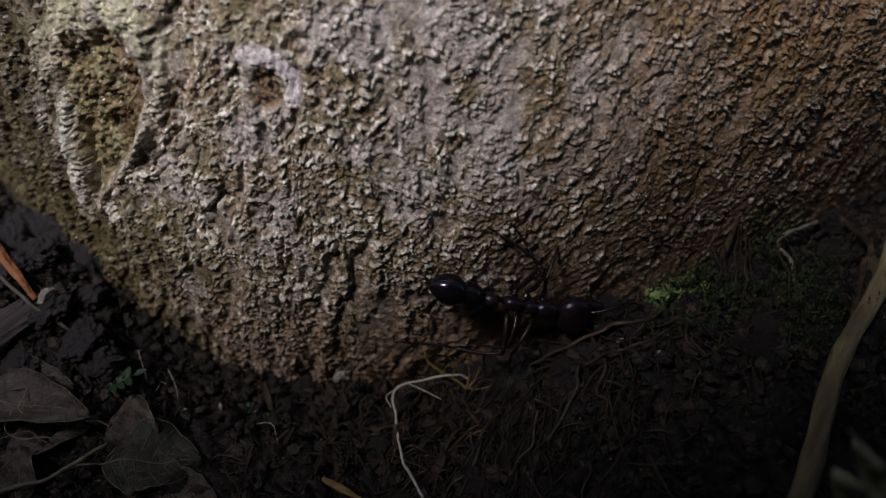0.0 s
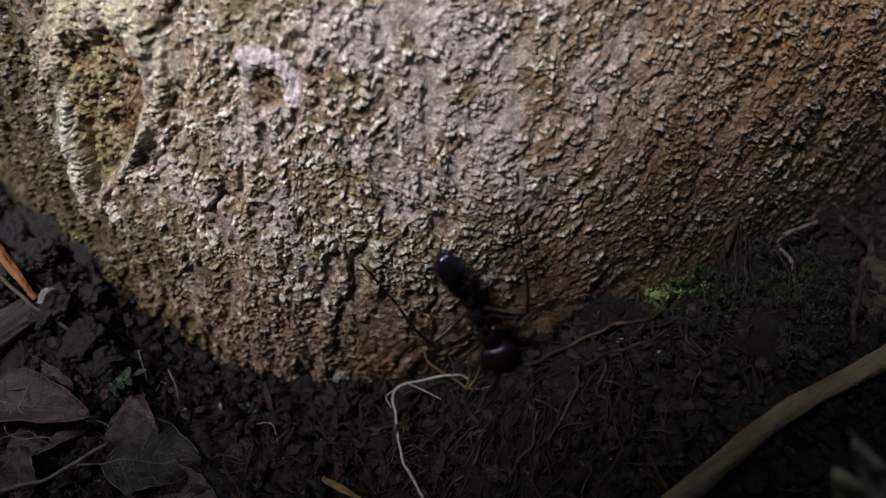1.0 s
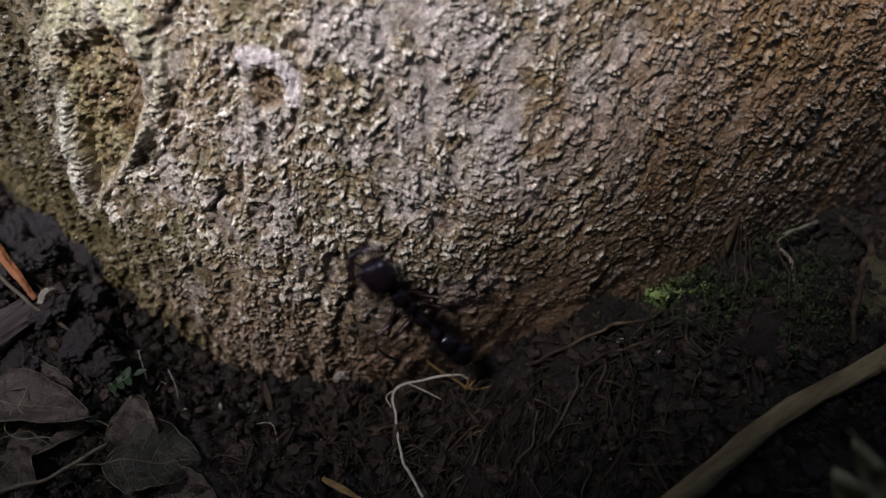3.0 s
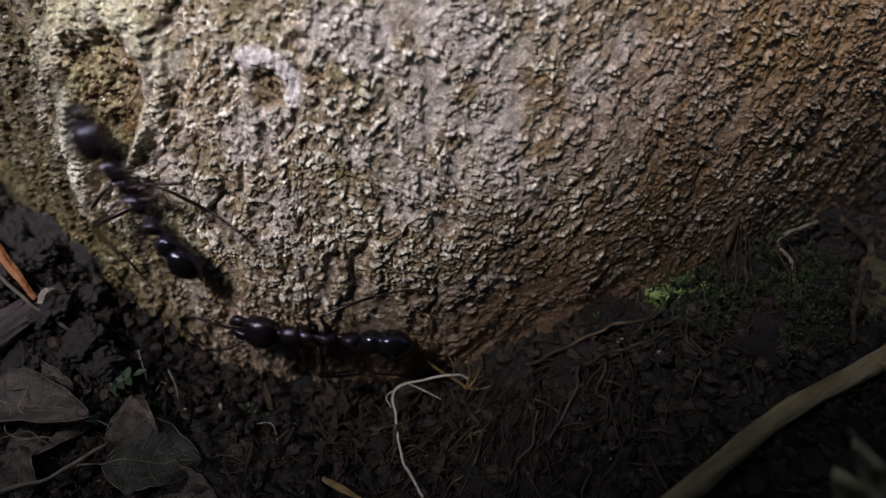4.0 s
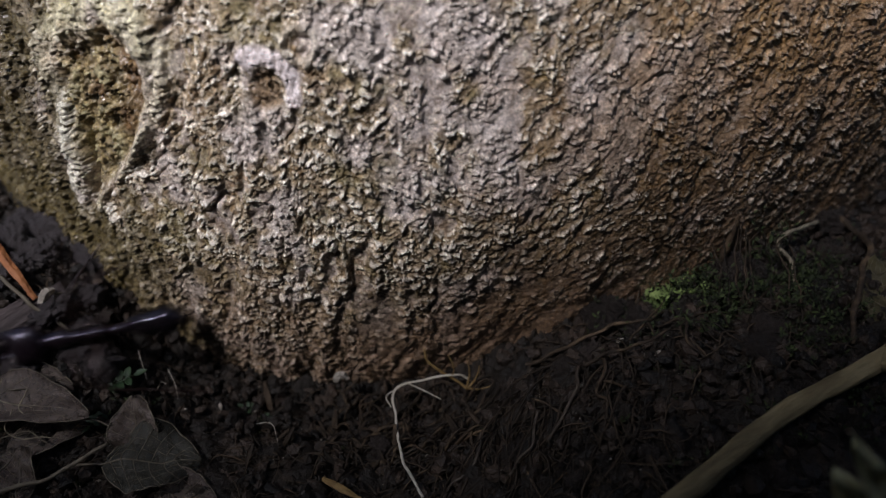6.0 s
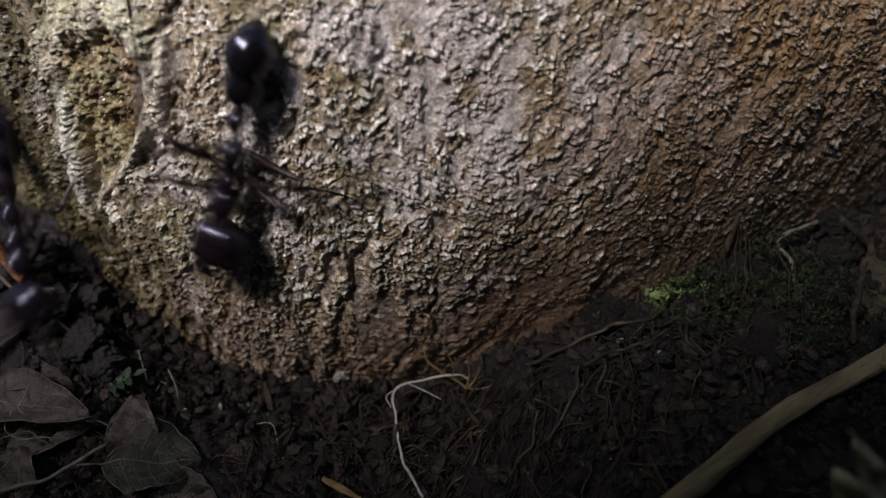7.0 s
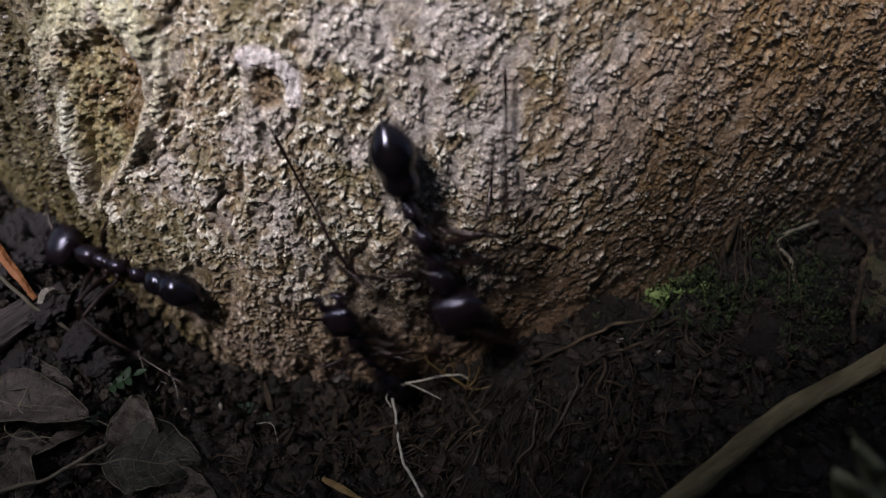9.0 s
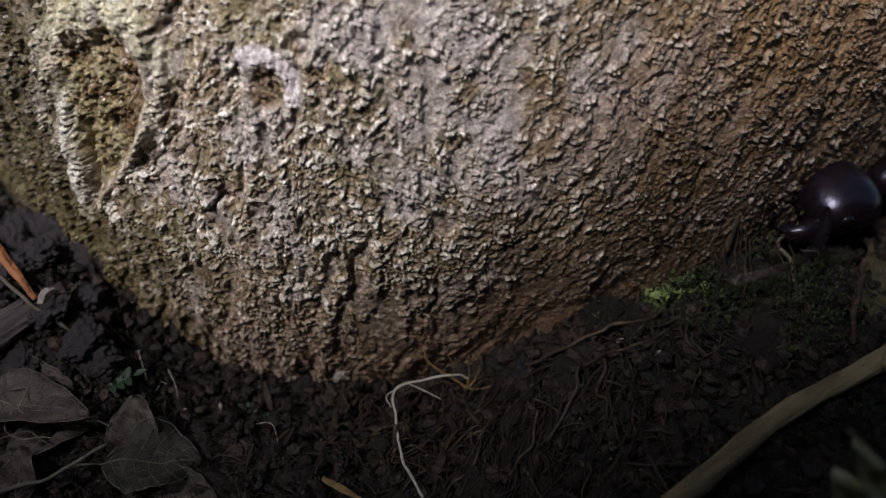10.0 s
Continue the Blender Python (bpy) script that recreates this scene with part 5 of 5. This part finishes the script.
    march(ants["E"], [
        (0.00, pose(-0.00645, 0.05036, -0.00962, -11.8, -17.3, 139.3)),
        (2.30, pose(-0.00645, 0.05036, -0.00962, -11.8, -17.3, 139.3)),
        (2.40, pose(-0.00996, 0.05413, 0.00360, -120.4, -81.4, -151.0)),
        (2.50, pose(-0.00674, 0.05315, 0.00766, -96.1, -82.6, -172.8)),
        (2.60, pose(-0.00659, 0.05327, 0.00718, -119.1, -80.8, -149.8)),
        (2.65, pose(-0.00506, 0.05248, 0.01317, -87.0, -25.6, -179.1)),
        (2.70, pose(-0.00418, 0.05252, 0.01228, -87.6, 11.0, -176.5)),
        (2.85, pose(-0.00316, 0.05262, 0.01287, -87.4, -14.1, -177.2)),
        (3.00, pose(-0.00283, 0.05272, 0.01425, -83.6, -56.8, 177.9)),
        (3.20, pose(-0.00088, 0.05290, 0.01404, 78.5, -74.1, 15.2)),
        (3.65, pose(-0.00038, 0.05303, 0.01598, 82.8, -47.4, 9.4)),
        (3.80, pose(-0.00030, 0.05298, 0.01517, 84.5, -35.5, 7.4)),
        (3.85, pose(-0.00473, 0.05287, 0.01613, 26.2, -84.5, 65.9)),
        (3.90, pose(-0.01013, 0.05262, 0.01198, -88.8, -32.7, 177.7)),
        (4.00, pose(-0.01270, 0.05304, 0.01036, -89.6, -2.5, 175.6)),
        (4.10, pose(-0.01343, 0.05350, 0.01100, -89.0, -0.7, 174.8)),
        (4.20, pose(-0.01119, 0.05255, 0.00340, -49.4, 22.7, 177.1)),
        (4.30, pose(-0.01006, 0.04881, 0.00502, -37.7, 25.2, -162.7)),
        (4.40, pose(-0.00774, 0.04646, 0.00508, -36.8, 27.2, -139.3)),
        (4.50, pose(-0.00983, 0.04571, 0.00382, -30.3, 24.4, -122.7)),
        (4.60, pose(-0.00900, 0.04021, 0.00049, 0.4, -6.1, -97.1)),
        (4.70, pose(-0.00910, 0.03984, -0.00005, 5.2, -9.9, -94.5)),
        (4.80, pose(-0.01171, 0.03944, -0.00024, 2.6, -9.0, -94.1)),
        (4.90, pose(-0.00993, 0.03311, 0.00091, 1.3, -4.4, -97.0)),
        (5.00, pose(-0.00775, 0.02473, 0.00165, 3.0, 1.6, -93.8)),
        (5.30, pose(-0.01053, 0.01076, 0.00208, -5.0, -2.9, -95.9)),
        (10.00, pose(-0.01053, 0.01076, 0.00208, -5.0, -2.9, -95.9)),
    ], [(0, 0, 0), (2.6, 0, 0), (3.8, 14, 0), (4.0, -6, 6), (4.3, -10, 10), (4.5, -10, 6), (5.0, 0, 0), (10, 0, 0)])
    march(ants["F"], [
        (0.00, pose(-0.02434, 0.04818, -0.00560, 20.2, -1.7, 107.4)),
        (2.90, pose(-0.02434, 0.04818, -0.00560, 20.2, -1.7, 107.4)),
        (3.10, pose(-0.02448, 0.05179, -0.00584, -8.4, -35.4, 103.7)),
        (3.30, pose(-0.02476, 0.05451, 0.00121, 9.8, -78.0, 80.5)),
        (3.60, pose(-0.02417, 0.05507, 0.01187, 72.1, -86.5, 0.1)),
        (3.80, pose(-0.02444, 0.05581, 0.01940, 12.7, -82.3, 59.2)),
        (3.90, pose(-0.02477, 0.05706, 0.02493, 4.6, -77.8, 66.9)),
        (4.00, pose(-0.02894, 0.05828, 0.02426, -72.9, -48.7, 144.4)),
        (4.10, pose(-0.03284, 0.05982, 0.02141, -78.6, -39.9, 145.7)),
        (4.20, pose(-0.03760, 0.06245, 0.01639, -85.1, -8.4, 147.1)),
        (4.30, pose(-0.03430, 0.06014, 0.01861, -81.9, -36.5, 146.5)),
        (4.40, pose(-0.03415, 0.06008, 0.01893, -81.7, -33.7, 146.9)),
        (4.50, pose(-0.02377, 0.05540, 0.01909, -66.0, -71.9, 140.1)),
        (4.60, pose(-0.02248, 0.05560, 0.02071, 58.5, -72.9, 14.5)),
        (4.70, pose(-0.01518, 0.05434, 0.02220, 76.9, -35.4, -0.2)),
        (4.80, pose(-0.01409, 0.05473, 0.02473, 68.0, -53.7, 11.7)),
        (4.90, pose(-0.01304, 0.05479, 0.02556, 59.8, -62.4, 22.3)),
        (5.00, pose(-0.01601, 0.05414, 0.02041, -55.3, -74.1, 138.3)),
        (5.10, pose(-0.02079, 0.05494, 0.02081, -73.4, -56.3, 152.6)),
        (5.20, pose(-0.02279, 0.05593, 0.02262, -75.9, -40.8, 155.1)),
        (5.30, pose(-0.02943, 0.05822, 0.02131, -78.9, -34.8, 150.4)),
        (5.40, pose(-0.03155, 0.05991, 0.02323, -78.9, -19.1, 151.0)),
        (5.50, pose(-0.02974, 0.05809, 0.01619, -34.9, 13.6, 150.7)),
        (5.60, pose(-0.02802, 0.05721, 0.01503, -48.0, 22.0, 161.9)),
        (5.70, pose(-0.02451, 0.05552, 0.01271, -68.1, 33.2, 167.1)),
        (5.80, pose(-0.02706, 0.05346, 0.01295, -59.4, 26.7, 178.6)),
        (6.00, pose(-0.03709, 0.05298, 0.00908, -54.9, 3.3, -168.8)),
        (6.20, pose(-0.05594, 0.04954, 0.00728, -24.3, 2.6, -175.8)),
        (6.50, pose(-0.08199, 0.04776, 0.00755, -20.7, -2.2, -176.5)),
        (10.00, pose(-0.08199, 0.04776, 0.00755, -20.7, -2.2, -176.5)),
    ])
    march(ants["G"], [
        (0.00, pose(-0.01634, 0.06665, 0.07053, -89.1, 75.5, 172.5)),
        (6.30, pose(-0.01634, 0.06665, 0.07053, -89.1, 75.5, 172.5)),
        (6.60, pose(-0.02042, 0.06571, 0.05169, -30.2, 74.3, -134.5)),
        (6.80, pose(-0.02324, 0.06072, 0.03661, -5.0, 67.1, -112.0)),
        (6.90, pose(-0.02176, 0.05898, 0.03283, -29.2, 66.9, -136.0)),
        (7.00, pose(-0.01829, 0.05686, 0.02913, -35.3, 68.7, -138.0)),
        (7.10, pose(-0.01359, 0.05604, 0.02837, 35.7, 68.8, -58.0)),
        (7.20, pose(-0.00725, 0.05494, 0.02495, 62.6, 58.8, -24.0)),
        (7.30, pose(0.00078, 0.05534, 0.02430, 71.4, 44.2, -8.3)),
        (7.40, pose(0.00622, 0.05650, 0.02672, 72.8, 27.2, -0.7)),
        (7.50, pose(0.01176, 0.05704, 0.02577, 74.8, 20.1, 5.1)),
        (7.60, pose(0.00811, 0.05716, 0.02772, 70.9, 32.3, -2.1)),
        (7.70, pose(0.00301, 0.05557, 0.02444, 70.4, 46.0, -8.5)),
        (7.80, pose(0.00085, 0.05676, 0.02877, 66.3, 43.3, -12.0)),
        (7.90, pose(0.00756, 0.05673, 0.02627, 73.1, 28.9, -0.1)),
        (8.00, pose(0.01146, 0.05772, 0.02751, 72.2, 26.8, 2.0)),
        (8.10, pose(0.00783, 0.05771, 0.02974, 70.2, 26.8, -0.9)),
        (8.20, pose(0.00416, 0.05715, 0.02992, 58.4, 53.7, -19.9)),
        (8.30, pose(0.00014, 0.05562, 0.02598, 15.0, 74.6, -69.8)),
        (8.40, pose(-0.00231, 0.05374, 0.01639, 38.9, 81.2, -47.4)),
        (8.50, pose(-0.00383, 0.05407, 0.01834, -13.9, 81.5, -101.3)),
        (8.60, pose(-0.00439, 0.05438, 0.02057, -12.3, 79.3, -100.1)),
        (8.70, pose(-0.00373, 0.05439, 0.02194, -39.0, 75.0, -127.2)),
        (8.80, pose(-0.00641, 0.05405, 0.02076, -55.5, 71.2, -145.5)),
        (8.90, pose(-0.00557, 0.05482, 0.02433, 0.9, 76.4, -87.3)),
        (9.00, pose(-0.00157, 0.05466, 0.02146, 58.6, 68.3, -25.9)),
        (9.10, pose(0.00186, 0.05449, 0.01871, 73.1, 59.2, -9.3)),
        (9.20, pose(0.00898, 0.05280, 0.01008, 77.2, 60.6, -12.6)),
        (9.30, pose(0.00928, 0.04331, 0.00690, 15.9, 39.5, -92.7)),
        (9.40, pose(0.01046, 0.04305, 0.00172, 31.6, -3.1, -96.3)),
        (9.50, pose(0.01102, 0.04398, -0.00414, 32.7, -0.5, -96.3)),
        (10.00, pose(0.01102, 0.04398, -0.00414, 32.7, -0.5, -96.3)),
    ], [(0, 0, 0), (7.3, 0, 0), (7.4, -8, 0), (7.5, -23, 4), (7.6, -10, 0), (7.7, -23, 6), (7.8, -6, 0), (8.0, -9, 6), (8.2, 0, 0), (8.8, 6, -6), (9.0, -6, 6), (9.2, 0, 0), (10, 0, 0)])
    march(ants["H"], [
        (0.00, pose(-0.08818, 0.06549, 0.01193, 5.3, 2.6, -31.4)),
        (6.50, pose(-0.08818, 0.06549, 0.01193, 5.3, 2.6, -31.4)),
        (6.70, pose(-0.06357, 0.06006, 0.00876, 1.3, 7.4, -57.9)),
        (6.90, pose(-0.05063, 0.06248, 0.00856, -5.4, -0.4, -52.1)),
        (7.00, pose(-0.04398, 0.06130, 0.01602, 24.3, 43.7, -75.8)),
        (7.10, pose(-0.03565, 0.06234, 0.02378, 73.2, 48.8, -44.0)),
        (7.20, pose(-0.02820, 0.05925, 0.02469, 77.0, 19.0, -27.5)),
        (7.30, pose(-0.01793, 0.05615, 0.02514, 73.3, 34.2, -20.9)),
        (7.40, pose(-0.01672, 0.05651, 0.02631, 74.8, 17.7, -14.9)),
        (7.50, pose(-0.01879, 0.05625, 0.02541, 76.4, 3.8, -13.4)),
        (7.60, pose(-0.02178, 0.05643, 0.02239, 75.8, 38.4, -24.6)),
        (7.70, pose(-0.02206, 0.05599, 0.01833, 75.1, 57.4, -28.5)),
        (7.80, pose(-0.02028, 0.05582, 0.02020, 74.2, 52.6, -26.6)),
        (7.90, pose(-0.01764, 0.05536, 0.02141, 72.3, 52.0, -25.0)),
        (8.00, pose(-0.01486, 0.05442, 0.01655, 74.7, 64.3, -21.2)),
        (8.10, pose(-0.01646, 0.04967, 0.01030, 16.7, 64.2, -70.8)),
        (8.20, pose(-0.01795, 0.04575, 0.00598, -25.5, 30.4, -128.4)),
        (8.30, pose(-0.01876, 0.04391, 0.00396, -27.5, 14.4, -125.2)),
        (8.40, pose(-0.02246, 0.03337, 0.00093, -0.8, -0.8, -119.8)),
        (8.50, pose(-0.02616, 0.02065, 0.00220, -2.6, -9.2, -118.6)),
        (8.80, pose(-0.03424, 0.01230, 0.00371, -7.6, -4.2, -141.8)),
        (10.00, pose(-0.03424, 0.01230, 0.00371, -7.6, -4.2, -141.8)),
    ], [(0, 0, 0), (7.3, 0, 0), (7.4, -8, 0), (7.5, -24, 8), (7.6, -8, 0), (7.7, 2, -10), (7.9, 0, 0), (10, 0, 0)])
    march(ants["I"], [
        (0.00, pose(-0.02164, 0.00874, 0.00280, 3.9, 3.2, 95.7)),
        (8.00, pose(-0.02164, 0.00874, 0.00280, 3.9, 3.2, 95.7)),
        (8.20, pose(-0.02303, 0.02048, 0.00189, 2.0, 4.9, 97.8)),
        (8.40, pose(-0.02622, 0.03421, 0.00193, 5.8, -2.2, 92.3)),
        (8.50, pose(-0.02633, 0.04615, 0.00362, -14.9, -8.0, 92.1)),
        (8.60, pose(-0.02382, 0.05059, 0.00793, -15.9, -48.2, 108.5)),
        (8.70, pose(-0.02636, 0.05562, 0.00951, -63.1, -80.4, 159.5)),
        (8.80, pose(-0.02995, 0.05746, 0.00922, -92.1, -59.9, 157.9)),
        (8.90, pose(-0.03662, 0.05874, 0.01104, -33.0, -4.6, 157.3)),
        (9.00, pose(-0.03481, 0.05938, 0.01141, -33.0, 2.4, 153.4)),
        (9.10, pose(-0.03456, 0.06089, 0.01601, -85.1, 1.9, 151.2)),
        (9.20, pose(-0.03708, 0.06296, 0.01674, -84.7, 2.3, 148.4)),
        (9.30, pose(-0.03654, 0.06084, 0.01329, -31.8, 12.0, 152.8)),
        (9.40, pose(-0.03121, 0.05680, 0.01671, -48.9, 23.9, 168.0)),
        (9.50, pose(-0.03406, 0.05521, 0.01608, -55.5, 26.8, -179.7)),
        (9.60, pose(-0.03971, 0.05626, 0.01517, -50.2, 18.5, -179.7)),
        (9.70, pose(-0.05262, 0.06005, 0.01128, -43.8, 2.9, -169.1)),
        (9.85, pose(-0.06308, 0.05679, 0.01114, -14.8, 4.3, -170.7)),
        (10.00, pose(-0.08061, 0.05447, 0.01053, -21.3, 2.9, -168.5)),
    ])
    march(ants["J"], [
        (0.00, pose(-0.01272, 0.04816, -0.00846, 5.0, -9.9, 125.5)),
        (7.30, pose(-0.01272, 0.04816, -0.00846, 5.0, -9.9, 125.5)),
        (7.50, pose(-0.01343, 0.05143, -0.00456, -28.6, -50.1, 134.1)),
        (7.60, pose(-0.01486, 0.05271, -0.00292, -37.8, -56.4, 142.2)),
        (7.70, pose(-0.01346, 0.05216, -0.00271, -31.7, -58.5, 136.0)),
        (7.80, pose(-0.01119, 0.05259, -0.00144, -40.4, -63.0, 140.7)),
        (7.90, pose(-0.01025, 0.04876, -0.00898, 0.8, -13.7, 129.3)),
        (8.70, pose(-0.00527, 0.04973, -0.00962, -10.5, -21.5, 125.2)),
        (8.80, pose(-0.00674, 0.05424, 0.00070, -67.8, -76.0, 161.6)),
        (8.90, pose(-0.00694, 0.05219, 0.00712, -90.5, -68.2, -179.4)),
        (9.00, pose(-0.00793, 0.05233, 0.00824, -91.3, -68.2, -179.1)),
        (9.10, pose(-0.01527, 0.05241, 0.00276, -66.6, -63.9, 175.8)),
        (9.20, pose(-0.01567, 0.05283, -0.00483, -44.1, -25.5, 149.0)),
        (9.30, pose(-0.01726, 0.04966, -0.00850, 6.0, -9.7, 140.9)),
        (10.00, pose(-0.01726, 0.04966, -0.00850, 6.0, -9.7, 140.9)),
    ])
    march(ants["K"], [
        (0.00, pose(0.10055, 0.05712, 0.01514, 0.6, -0.8, 177.0)),
        (9.20, pose(0.10055, 0.05712, 0.01514, 0.6, -0.8, 177.0)),
        (9.50, pose(0.07653, 0.06368, 0.01125, -8.7, 2.9, -161.6)),
        (9.70, pose(0.05993, 0.06517, 0.01067, -8.7, 2.9, -161.6)),
        (9.80, pose(0.05523, 0.06654, 0.00979, -8.7, 2.9, -161.6)),
        (9.90, pose(0.05484, 0.06836, 0.01316, -8.7, 2.9, -161.6)),
        (10.00, pose(0.05513, 0.06862, 0.01431, -8.7, 2.9, -161.6)),
    ])


motions()
